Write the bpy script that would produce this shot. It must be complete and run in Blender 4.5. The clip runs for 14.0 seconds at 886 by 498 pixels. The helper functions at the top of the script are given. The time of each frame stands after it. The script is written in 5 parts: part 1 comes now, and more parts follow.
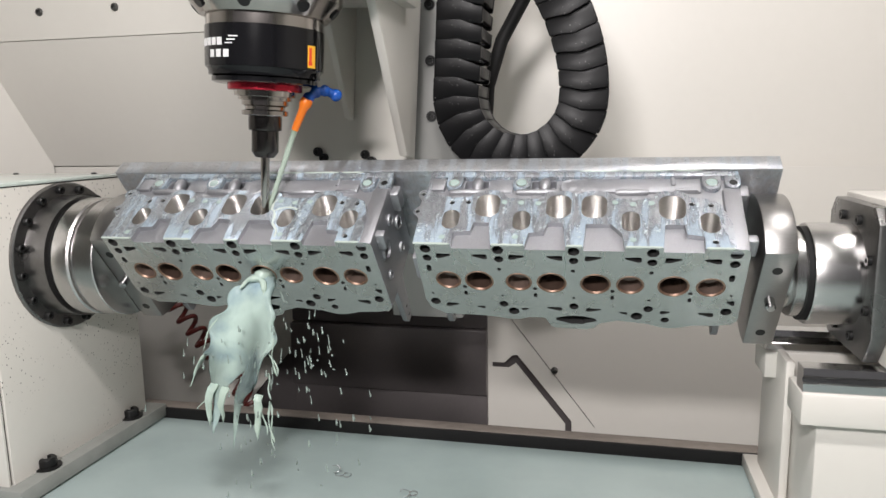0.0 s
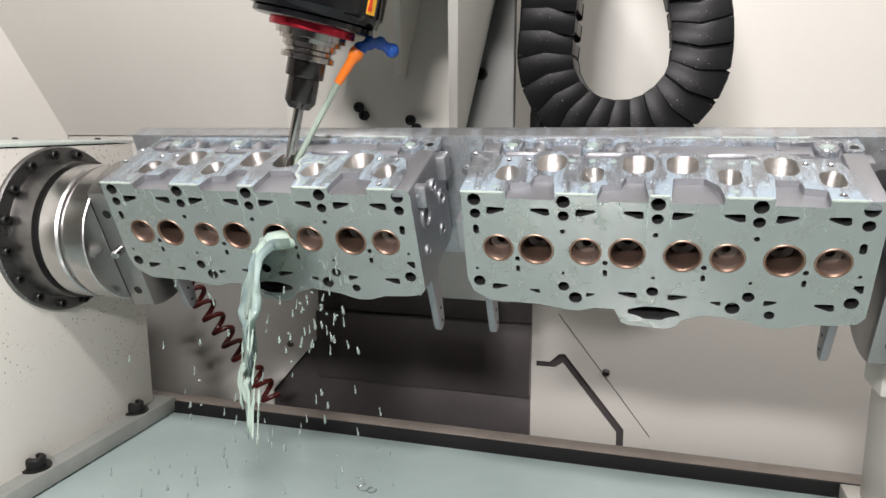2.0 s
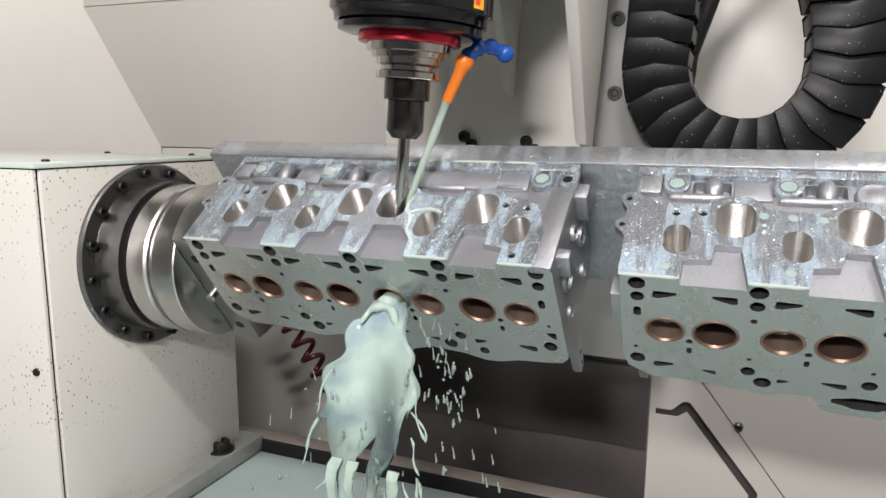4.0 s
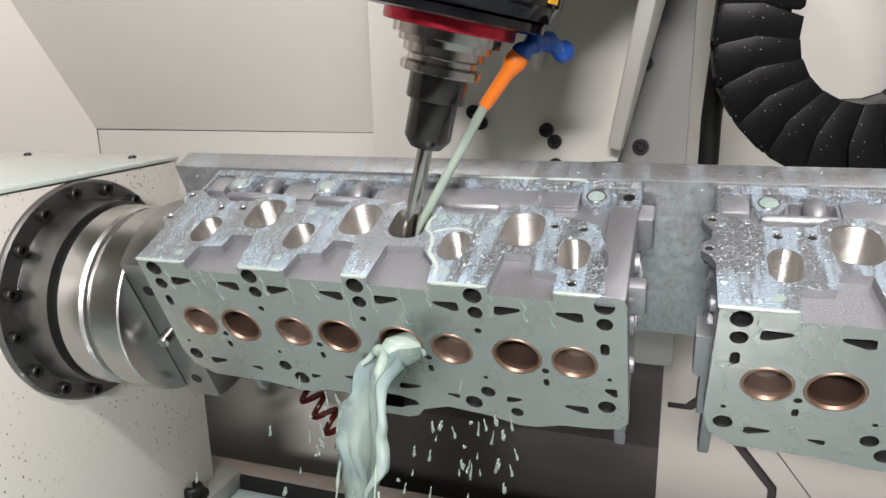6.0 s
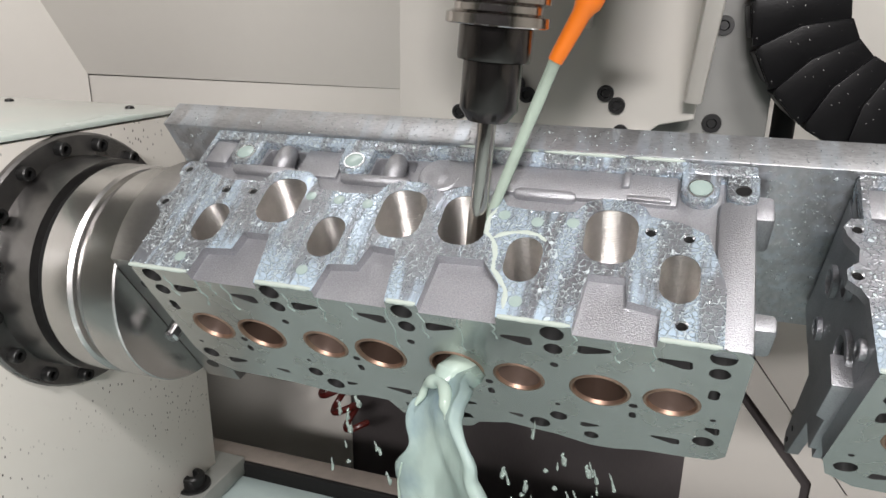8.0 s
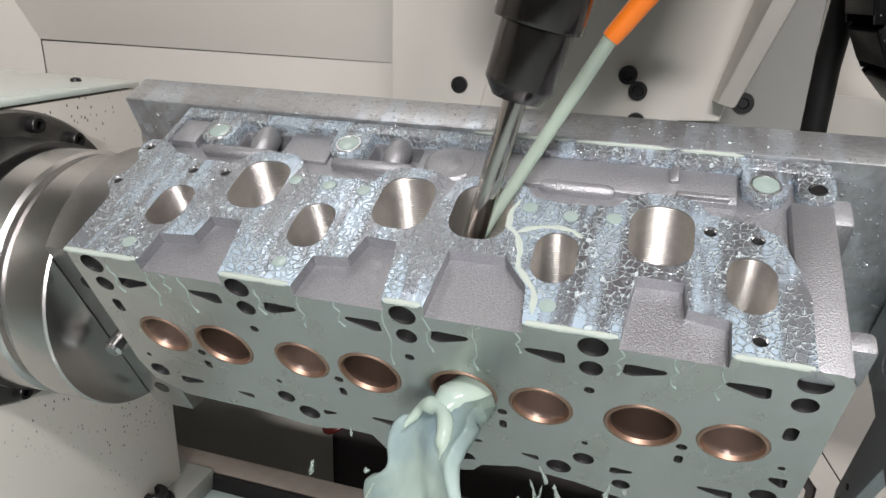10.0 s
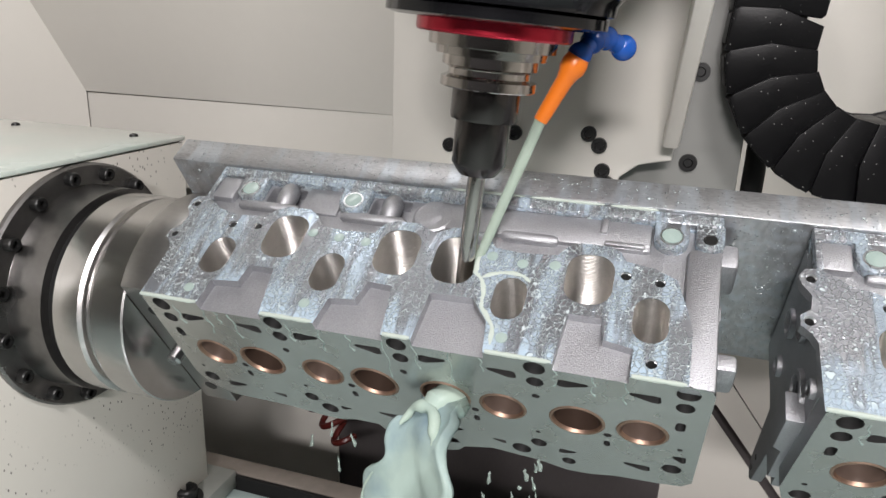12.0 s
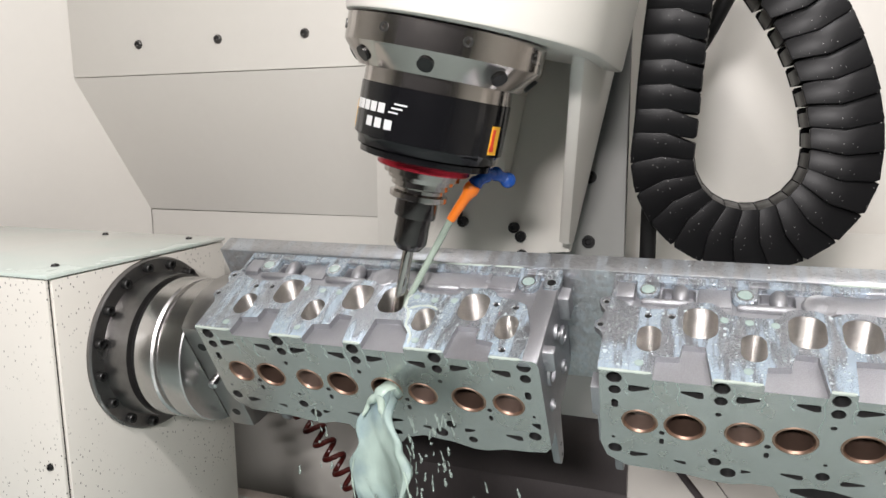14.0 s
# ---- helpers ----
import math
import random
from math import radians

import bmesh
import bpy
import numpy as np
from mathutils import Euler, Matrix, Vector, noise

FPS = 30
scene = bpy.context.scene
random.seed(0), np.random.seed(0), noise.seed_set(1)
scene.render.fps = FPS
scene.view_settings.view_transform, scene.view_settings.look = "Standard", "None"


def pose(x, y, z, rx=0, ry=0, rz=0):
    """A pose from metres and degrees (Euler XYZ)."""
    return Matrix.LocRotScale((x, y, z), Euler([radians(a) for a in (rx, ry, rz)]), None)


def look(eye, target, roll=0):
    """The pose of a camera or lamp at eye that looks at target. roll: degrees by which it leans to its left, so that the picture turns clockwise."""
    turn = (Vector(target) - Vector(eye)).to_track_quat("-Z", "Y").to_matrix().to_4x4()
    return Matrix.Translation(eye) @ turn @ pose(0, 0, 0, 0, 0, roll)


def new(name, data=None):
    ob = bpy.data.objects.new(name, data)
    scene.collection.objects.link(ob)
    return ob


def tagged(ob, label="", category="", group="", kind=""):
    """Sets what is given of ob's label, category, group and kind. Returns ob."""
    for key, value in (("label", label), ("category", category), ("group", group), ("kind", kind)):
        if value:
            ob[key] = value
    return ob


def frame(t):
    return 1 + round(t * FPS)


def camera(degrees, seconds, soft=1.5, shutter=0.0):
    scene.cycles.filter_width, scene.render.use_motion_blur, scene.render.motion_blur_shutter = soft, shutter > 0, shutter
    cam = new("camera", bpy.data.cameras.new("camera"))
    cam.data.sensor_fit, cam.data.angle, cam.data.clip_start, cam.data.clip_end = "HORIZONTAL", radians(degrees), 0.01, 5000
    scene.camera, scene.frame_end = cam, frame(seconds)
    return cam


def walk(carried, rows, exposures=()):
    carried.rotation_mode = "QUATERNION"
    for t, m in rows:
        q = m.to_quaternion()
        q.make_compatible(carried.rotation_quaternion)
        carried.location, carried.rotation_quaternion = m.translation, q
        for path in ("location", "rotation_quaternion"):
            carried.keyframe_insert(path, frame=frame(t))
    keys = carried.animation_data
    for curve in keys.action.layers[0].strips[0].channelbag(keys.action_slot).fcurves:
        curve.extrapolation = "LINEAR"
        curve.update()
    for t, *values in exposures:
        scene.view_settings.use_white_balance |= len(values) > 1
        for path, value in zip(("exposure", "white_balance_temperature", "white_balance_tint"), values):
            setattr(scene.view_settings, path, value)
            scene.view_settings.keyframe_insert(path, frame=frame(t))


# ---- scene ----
cam = camera(64.83, 14.0)
PATH = [
    (0, 1.2163, -0.9178, 0.1754, 80.68, 1.02, 13.01),
    (0.5, 1.2067, -0.8741, 0.1683, 80.33, 0.23, 13.60),
    (1, 1.1994, -0.8381, 0.1622, 80.21, 0.04, 14.30),
    (1.5, 1.1903, -0.7995, 0.1516, 79.88, 0.19, 14.66),
    (2, 1.1676, -0.7750, 0.1421, 79.79, 0.14, 16.01),
    (2.5, 1.1510, -0.7613, 0.1333, 79.87, 0.14, 17.78),
    (3, 1.1314, -0.7391, 0.1334, 80.12, 0.44, 18.72),
    (3.5, 1.1022, -0.7067, 0.1391, 80.26, -0.31, 20.53),
    (4, 1.0678, -0.6672, 0.1569, 80.34, -0.44, 22.31),
    (4.2, 1.0546, -0.6501, 0.1688, 80.23, 0.43, 22.29),
    (6.3, 0.9477, -0.5296, 0.2157, 74.48, 1.22, 18.01),
    (6.5, 0.9356, -0.5280, 0.2153, 73.98, 1.27, 17.69),
    (7, 0.9088, -0.5199, 0.2137, 72.99, 0.61, 17.20),
    (7.5, 0.8963, -0.4999, 0.2113, 72.33, 0.06, 17.65),
    (8, 0.8884, -0.4619, 0.2064, 72.06, -0.83, 18.42),
    (8.2, 0.8837, -0.4450, 0.2031, 72.07, -0.98, 18.37),
    (10.3, 0.8423, -0.3835, 0.2012, 69.78, -2.10, 16.98),
    (10.5, 0.8381, -0.3892, 0.2001, 69.79, -2.19, 16.92),
    (11, 0.8367, -0.4035, 0.1993, 69.66, -2.14, 16.70),
    (11.5, 0.8600, -0.4412, 0.2119, 70.49, -2.03, 17.02),
    (12, 0.8923, -0.4883, 0.2385, 72.56, -2.09, 17.61),
    (12.5, 0.9265, -0.5407, 0.2535, 74.19, -2.02, 18.21),
    (13, 0.9856, -0.5951, 0.2689, 76.19, -0.29, 21.17),
    (13.5, 1.0336, -0.6617, 0.2731, 79.40, -0.42, 21.26),
    (14, 1.0708, -0.7087, 0.2660, 80.81, 0.54, 20.33),
]
walk(cam, [(t, pose(x, y, z, rx, ry, rz)) for t, x, y, z, rx, ry, rz in PATH],
     [(0, 0.03), (1.5, 0.12), (2.5, 0.24), (3, 0.25), (4, 0.08), (6.5, 0.14), (7.5, 0.12), (8, 0.06), (10.5, -0.06), (11, -0.12), (11.5, -0.06), (12, 0.02), (13, 0.05), (14, 0.07)])
# the rotary axis (seconds, degrees) and the spindle nose (seconds, x, y, z, tilt)
TURN = [(0, 0.00), (0.5, -6.53), (1, -12.26), (1.5, -16.72), (2, -14.42), (2.5, -7.74), (3, -1.19), (3.5, 2.13), (4, -0.13), (4.2, -2.45), (4.6, -8.60), (5, -13.00), (5.4, -16.60), (5.8, -15.20), (6.3, -7.97), (6.5, -5.68), (7, 0.18), (7.5, 2.10), (8, -3.12), (8.2, -4.95), (8.5, -8.80), (9, -14.80), (9.4, -16.20), (9.9, -12.00), (10.3, -5.38), (10.5, -2.38), (11, 2.47), (11.5, 2.58), (12, -4.07), (12.5, -10.16), (13, -16.14), (13.5, -14.02), (14, -8.22)]
SPINDLE = [
    (0, 0.7773, -0.0636, 0.1578, 3.80),
    (0.5, 0.7806, -0.0533, 0.1660, 4.52),
    (1, 0.7835, -0.0431, 0.1703, 6.89),
    (1.5, 0.7862, -0.0348, 0.1710, 10.25),
    (2, 0.7873, -0.0395, 0.1672, 13.35),
    (2.5, 0.7872, -0.0523, 0.1631, 12.59),
    (3, 0.7855, -0.0636, 0.1565, 11.47),
    (3.5, 0.7818, -0.0676, 0.1535, 6.55),
    (4, 0.7802, -0.0616, 0.1571, 3.80),
    (4.5, 0.7764, -0.0532, 0.1621, 4.70),
    (5, 0.7794, -0.0429, 0.1668, 7.30),
    (5.5, 0.7836, -0.0371, 0.1684, 11.00),
    (6, 0.7862, -0.0441, 0.1650, 13.30),
    (6.5, 0.7871, -0.0538, 0.1578, 13.31),
    (7, 0.7853, -0.0649, 0.1524, 10.84),
    (7.5, 0.7820, -0.0679, 0.1527, 5.95),
    (8, 0.7822, -0.0552, 0.1592, 4.02),
    (8.5, 0.7771, -0.0502, 0.1636, 5.30),
    (9, 0.7804, -0.0397, 0.1679, 8.20),
    (9.5, 0.7846, -0.0387, 0.1676, 11.90),
    (10, 0.7861, -0.0476, 0.1635, 13.20),
    (10.5, 0.7878, -0.0609, 0.1550, 13.00),
    (11, 0.7859, -0.0679, 0.1502, 10.10),
    (11.5, 0.7809, -0.0681, 0.1513, 5.96),
    (12, 0.7828, -0.0584, 0.1587, 4.04),
    (12.5, 0.7839, -0.0464, 0.1629, 5.59),
    (13, 0.7855, -0.0357, 0.1646, 8.58),
    (13.5, 0.7879, -0.0379, 0.1616, 12.32),
    (14, 0.7884, -0.0483, 0.1581, 12.12),
]


# ---- light ----
world = bpy.data.worlds.new("world")
scene.world = world
world.use_nodes = True
# a workshop: light from above, a dark floor below
wn = world.node_tree
way, split, rise, shade = (wn.nodes.new("ShaderNode" + k) for k in ("TexCoord", "SeparateXYZ", "MapRange", "Mix"))
wn.links.new(way.outputs["Generated"], split.inputs[0])
wn.links.new(split.outputs[2], rise.inputs[0])
rise.inputs[1].default_value, rise.inputs[2].default_value = -0.25, 0.45
shade.data_type = "RGBA"
wn.links.new(rise.outputs[0], shade.inputs[0])
shade.inputs[6].default_value, shade.inputs[7].default_value = (0.08, 0.078, 0.075, 1), (1.0, 0.96, 1.0, 1)
wn.links.new(shade.outputs[2], wn.nodes["Background"].inputs[0])
wn.nodes["Background"].inputs[1].default_value = 0.22


def lamp(name, eye, target, sx, sy, power, colour):
    data = bpy.data.lights.new(name, "AREA")
    data.shape, data.size, data.size_y, data.energy, data.color = "RECTANGLE", sx, sy, power, colour
    ob = new(name, data)
    ob.matrix_world = look(eye, target)
    return ob


lamp("work_light", (1.20, -0.95, 1.25), (0.85, 0.25, -0.1), 0.30, 0.09, 17, (1.0, 0.955, 0.95))
lamp("rear_light", (1.72, -0.10, 1.30), (1.10, 0.40, 0.0), 0.30, 0.09, 6, (1.0, 0.96, 0.95))
# unseen fill added low in front to brighten the swivel arm
lamp("front_fill_light", (0.98, -1.50, 0.72), (0.85, 0.2, 0.15), 0.30, 0.09, 24, (1.0, 0.955, 0.95))
lamp("ceiling_light", (0.14, 0.30, 1.42), (0.8, -0.05, 0.1), 0.60, 0.25, 2.5, (1.0, 0.97, 0.97))


# ---- materials ----
def material(name, colour, rough=0.5, metal=0.0, grain=0.0, scale=200.0, bump=0.0, stain=0.0, stain_scale=6.0,
             stretch=(1, 1, 1), coat=0.0, dark=None):
    """A surface with fine grain, broad stains and relief, in metres."""
    m = bpy.data.materials.new(name)
    m.use_nodes = True
    nt = m.node_tree
    b = nt.nodes["Principled BSDF"]
    b.inputs["Roughness"].default_value, b.inputs["Metallic"].default_value = rough, metal
    b.inputs["Coat Weight"].default_value = coat
    tc = nt.nodes.new("ShaderNodeTexCoord")
    mp = nt.nodes.new("ShaderNodeMapping")
    mp.inputs["Scale"].default_value = stretch
    nt.links.new(tc.outputs["Object"], mp.inputs[0])
    fine, broad = nt.nodes.new("ShaderNodeTexNoise"), nt.nodes.new("ShaderNodeTexNoise")
    fine.inputs["Scale"].default_value, broad.inputs["Scale"].default_value = scale, stain_scale
    fine.inputs["Detail"].default_value, broad.inputs["Detail"].default_value = 4, 5
    nt.links.new(mp.outputs[0], fine.inputs[0])
    nt.links.new(tc.outputs["Object"], broad.inputs[0])
    mix = nt.nodes.new("ShaderNodeMix")
    mix.data_type = "RGBA"
    c = (*colour, 1)
    low = tuple(v * (1 - grain) for v in colour) + (1,)
    mix.inputs[6].default_value, mix.inputs[7].default_value = low, c
    nt.links.new(fine.outputs[0], mix.inputs[0])
    mix2 = nt.nodes.new("ShaderNodeMix")
    mix2.data_type = "RGBA"
    nt.links.new(mix.outputs[2], mix2.inputs[6])
    mix2.inputs[7].default_value = (*(dark or tuple(v * 0.6 for v in colour)), 1)
    ramp = nt.nodes.new("ShaderNodeMapRange")
    ramp.inputs[1].default_value, ramp.inputs[2].default_value = 0.45, 0.75
    ramp.inputs[4].default_value = stain
    nt.links.new(broad.outputs[0], ramp.inputs[0])
    nt.links.new(ramp.outputs[0], mix2.inputs[0])
    nt.links.new(mix2.outputs[2], b.inputs["Base Color"])
    rr = nt.nodes.new("ShaderNodeMapRange")
    rr.inputs[3].default_value, rr.inputs[4].default_value = max(0.03, rough - 0.08), min(1, rough + 0.1)
    nt.links.new(broad.outputs[0], rr.inputs[0])
    nt.links.new(rr.outputs[0], b.inputs["Roughness"])
    if bump:
        bp = nt.nodes.new("ShaderNodeBump")
        bp.inputs["Strength"].default_value, bp.inputs["Distance"].default_value = 1.0, bump
        nt.links.new(fine.outputs[0], bp.inputs["Height"])
        nt.links.new(bp.outputs[0], b.inputs["Normal"])
    return m


def flecked(m, size=120.0, amount=0.10, colour=(0.06, 0.055, 0.05), low=0.53):
    """Scattered chips stuck to a surface."""
    nt = m.node_tree
    b = nt.nodes["Principled BSDF"]
    tc = nt.nodes.new("ShaderNodeTexCoord")
    mp = nt.nodes.new("ShaderNodeMapping")
    mp.inputs["Scale"].default_value = (1.0, 1.0, 0.55)
    mp.inputs["Rotation"].default_value = (0.3, 0.4, 0.2)
    vo = nt.nodes.new("ShaderNodeTexVoronoi")
    vo.inputs["Scale"].default_value = size
    no = nt.nodes.new("ShaderNodeTexNoise")
    no.inputs["Scale"].default_value = 5.5
    nt.links.new(tc.outputs["Object"], mp.inputs[0])
    nt.links.new(mp.outputs[0], vo.inputs[0])
    nt.links.new(tc.outputs["Object"], no.inputs[0])
    near = nt.nodes.new("ShaderNodeMapRange")
    near.inputs[1].default_value, near.inputs[2].default_value = amount * 1.6, amount
    nt.links.new(vo.outputs["Distance"], near.inputs[0])
    patch = nt.nodes.new("ShaderNodeMapRange")
    patch.inputs[1].default_value, patch.inputs[2].default_value = low, low + 0.13
    nt.links.new(no.outputs[0], patch.inputs[0])
    mul = nt.nodes.new("ShaderNodeMath")
    mul.operation = "MULTIPLY"
    nt.links.new(near.outputs[0], mul.inputs[0])
    nt.links.new(patch.outputs[0], mul.inputs[1])
    mix = nt.nodes.new("ShaderNodeMix")
    mix.data_type = "RGBA"
    nt.links.new(b.inputs["Base Color"].links[0].from_socket, mix.inputs[6])
    mix.inputs[7].default_value = (*colour, 1)
    nt.links.new(mul.outputs[0], mix.inputs[0])
    nt.links.new(mix.outputs[2], b.inputs["Base Color"])
    return m


def soaked(m, cell, beads, net, film, seed):
    """Milky coolant on a milled face: bluish film, a foamy net, small and large beads."""
    nt = m.node_tree
    b = nt.nodes["Principled BSDF"]
    node = lambda k: nt.nodes.new("ShaderNode" + k)
    def span(src, a0, a1, b0=0.0, b1=1.0):
        r = node("MapRange")
        for q, v in ((1, a0), (2, a1), (3, b0), (4, b1)):
            r.inputs[q].default_value = v
        nt.links.new(src, r.inputs[0])
        return r.outputs[0]
    def calc(op, a, c):
        r = node("Math")
        r.operation = op
        for q, v in ((0, a), (1, c)):
            if isinstance(v, float):
                r.inputs[q].default_value = v
            else:
                nt.links.new(v, r.inputs[q])
        return r.outputs[0]
    tc = node("TexCoord")
    def noisy(scale, stretch=(1, 1, 1), detail=3, shift=0.0):
        mp, no = node("Mapping"), node("TexNoise")
        mp.inputs["Scale"].default_value, mp.inputs["Location"].default_value = stretch, (seed + shift, shift, 0)
        no.inputs["Scale"].default_value, no.inputs["Detail"].default_value = scale, detail
        nt.links.new(tc.outputs["Object"], mp.inputs[0])
        nt.links.new(mp.outputs[0], no.inputs[0])
        return no
    def cells(scale, wobble, wob_scale, feature="F1"):
        w = noisy(wob_scale)
        add = node("Mix")
        add.data_type = "VECTOR"
        add.inputs[0].default_value = wobble
        nt.links.new(tc.outputs["Object"], add.inputs[4])
        nt.links.new(w.outputs["Color"], add.inputs[5])
        vo = node("TexVoronoi")
        vo.feature = feature
        vo.inputs["Scale"].default_value = scale
        nt.links.new(add.outputs[1], vo.inputs[0])
        return vo
    def blobs(vo, least, most, edge):
        sep = node("SeparateColor")
        nt.links.new(vo.outputs["Color"], sep.inputs[0])
        return span(calc("SUBTRACT", span(sep.outputs[0], 0, 1, least, most), vo.outputs["Distance"]), 0.0, edge)
    small = blobs(cells(cell, 0.002, 260), 0.12, beads, 0.12)
    large = blobs(cells(cell * 0.42, 0.007, 120), -0.45, beads * 0.95, 0.10)
    mesh = span(cells(cell * 0.75, 0.007, 130, "DISTANCE_TO_EDGE").outputs["Distance"], 0.12, 0.02)
    here = span(noisy(26, shift=0.7).outputs[0], 0.36, 0.50)
    mesh = calc("MULTIPLY", calc("MULTIPLY", mesh, here), net)
    sep = node("SeparateXYZ")
    nt.links.new(tc.outputs["Object"], sep.inputs[0])
    # the film gathers towards the lower edge of the sloping face
    low = span(sep.outputs[1], -0.030, -0.066)
    drops = calc("MULTIPLY", calc("MAXIMUM", small, large), span(calc("SUBTRACT", noisy(14, shift=0.3).outputs[0], calc("MULTIPLY", low, 0.22)), 0.24, 0.36))
    runs = span(calc("ADD", noisy(95, (1, 0.16, 1), 6, 0.2).outputs[0], calc("MULTIPLY", low, 0.08)), 0.46, 0.60)
    veil = calc("MULTIPLY", calc("ADD", calc("MULTIPLY", runs, 0.75), calc("MULTIPLY", low, 0.20)), film)
    white = calc("MAXIMUM", drops, mesh)
    def tint(fac, colour):
        mix = node("Mix")
        mix.data_type = "RGBA"
        nt.links.new(b.inputs["Base Color"].links[0].from_socket, mix.inputs[6])
        mix.inputs[7].default_value = (*colour, 1)
        nt.links.new(fac, mix.inputs[0])
        nt.links.new(mix.outputs[2], b.inputs["Base Color"])
    # real film, but its bluish colour paints in what it reflects
    tint(veil, (0.36, 0.46, 0.55))
    tint(calc("MULTIPLY", white, 0.66), (0.50, 0.575, 0.59))
    wet = calc("MAXIMUM", white, veil)
    nt.links.new(span(wet, 0, 1, b.inputs["Metallic"].default_value, 0.0), b.inputs["Metallic"])
    nt.links.new(span(wet, 0, 0.6, 0.40, 0.14), b.inputs["Roughness"])
    bp = node("Bump")
    bp.inputs["Distance"].default_value = 0.0011
    nt.links.new(calc("ADD", white, calc("MULTIPLY", veil, 0.25)), bp.inputs["Height"])
    if b.inputs["Normal"].links:
        nt.links.new(b.inputs["Normal"].links[0].from_socket, bp.inputs["Normal"])
    nt.links.new(bp.outputs[0], b.inputs["Normal"])
    return m


def ringed(m, pitch, depth):
    """Fine tool marks that run round a milled bore."""
    nt = m.node_tree
    b = nt.nodes["Principled BSDF"]
    tc = nt.nodes.new("ShaderNodeTexCoord")
    wv = nt.nodes.new("ShaderNodeTexWave")
    wv.bands_direction = "Z"
    wv.inputs["Scale"].default_value, wv.inputs["Distortion"].default_value = 0.314 / pitch, 0.4
    nt.links.new(tc.outputs["Object"], wv.inputs[0])
    bp = nt.nodes.new("ShaderNodeBump")
    bp.inputs["Distance"].default_value = depth
    nt.links.new(wv.outputs[0], bp.inputs["Height"])
    nt.links.new(bp.outputs[0], b.inputs["Normal"])
    return m


PAINT = material("cream_paint", (0.66, 0.637, 0.59), 0.36, 0, 0.03, 60, 0.00004, 0.14, 3, dark=(0.56, 0.53, 0.47))
PAINT_CHIPS = flecked(material("cream_paint_with_chips", (0.66, 0.637, 0.59), 0.36, 0, 0.03, 60, 0.00004, 0.22, 3, dark=(0.54, 0.50, 0.43)), 210, 0.12, (0.05, 0.045, 0.04), 0.45)
PAINT_GREY = material("grey_paint", (0.22, 0.22, 0.21), 0.4, 0, 0.05, 60, 0.0, 0.2, 4)
CAST = material("cast_aluminium", (0.51, 0.515, 0.54), 0.40, 0.8, 0.55, 1050, 0.00048, 0.35, 25)
ALU = material("machined_aluminium", (0.72, 0.73, 0.75), 0.26, 1, 0.12, 220, 0.00004, 0.25, 30, (1, 1, 1))
BAR = soaked(material("milled_bar", (0.60, 0.605, 0.62), 0.38, 0.9, 0.55, 130, 0.00012, 0.35, 18, (2, 6, 1)), 360, 0.30, 0.0, 0.34, 3.0)
BORE = ringed(material("milled_bore", (0.66, 0.635, 0.605), 0.34, 1, 0.25, 200, 0, 0.1, 40), 0.0012, 0.0003)
SOAKED = soaked(material("soaked_face", (0.38, 0.39, 0.42), 0.36, 0.95, 0.2, 220, 0.00004, 0.35, 30), 400, 0.38, 1.0, 1.0, 0.0)
SPRINKLED = soaked(material("sprinkled_face", (0.40, 0.41, 0.44), 0.36, 0.95, 0.2, 220, 0.00004, 0.35, 30), 360, 0.44, 0.4, 0.9, 1.0)
STEEL = material("turned_steel", (0.56, 0.55, 0.54), 0.22, 1, 0.15, 150, 0.00002, 0.3, 20, (8, 1, 1))
PLATE = material("brushed_steel_plate", (0.40, 0.39, 0.38), 0.34, 1, 0.2, 150, 0.00002, 0.3, 20, (1, 1, 8))
STEEL_DARK = material("dark_steel", (0.20, 0.195, 0.19), 0.28, 0.9, 0.3, 150, 0.00003, 0.4, 15)
BLACK = material("black_anodised", (0.006, 0.006, 0.007), 0.12, 0, 0.2, 300, 0, 0.1, 20)
NUT = material("blackened_steel", (0.085, 0.078, 0.075), 0.17, 0.95, 0.2, 200, 0, 0.3, 40)
RED = material("red_anodised", (0.45, 0.02, 0.04), 0.25, 0.8, 0.1, 200, 0)
BLUE = material("blue_plastic", (0.008, 0.075, 0.36), 0.22, 0, 0.1, 100, 0)
ORANGE = material("orange_plastic", (0.85, 0.2, 0.015), 0.35, 0, 0.1, 100, 0)
CHAIN = flecked(material("black_plastic", (0.006, 0.006, 0.0065), 0.36, 0, 0.3, 400, 0.0001, 0.2, 30), 210, 0.055, (0.34, 0.34, 0.33), 0.52)
SCREW = material("black_screw", (0.02, 0.02, 0.02), 0.35, 0.5, 0.2, 300, 0)
COPPER = material("bronze_seat", (0.40, 0.265, 0.20), 0.45, 1, 0.2, 300, 0.00003, 0.3, 60)
# near-black metal that paints the shade inside holes, threads and bores
HOLE_SHADE = material("bore_shadowed_metal", (0.10, 0.10, 0.10), 0.5, 0.8, 0.3, 300, 0.0002)
DECK = material("deck_face", (0.50, 0.51, 0.495), 0.25, 0.92, 0.10, 160, 0.00002, 0.45, 30, (1, 1, 1), dark=(0.37, 0.37, 0.325))
POOL = material("coolant_pool", (0.375, 0.455, 0.445), 0.07, 0, 0.05, 22, 0.0006, 0.6, 4, dark=(0.255, 0.32, 0.31))
POLISHED = material("polished_steel", (0.46, 0.43, 0.405), 0.13, 1, 0.12, 150, 0.00001, 0.25, 20, (1, 1, 12))
RAIL = material("ground_rail", (0.6, 0.6, 0.6), 0.14, 1, 0.1, 100, 0)
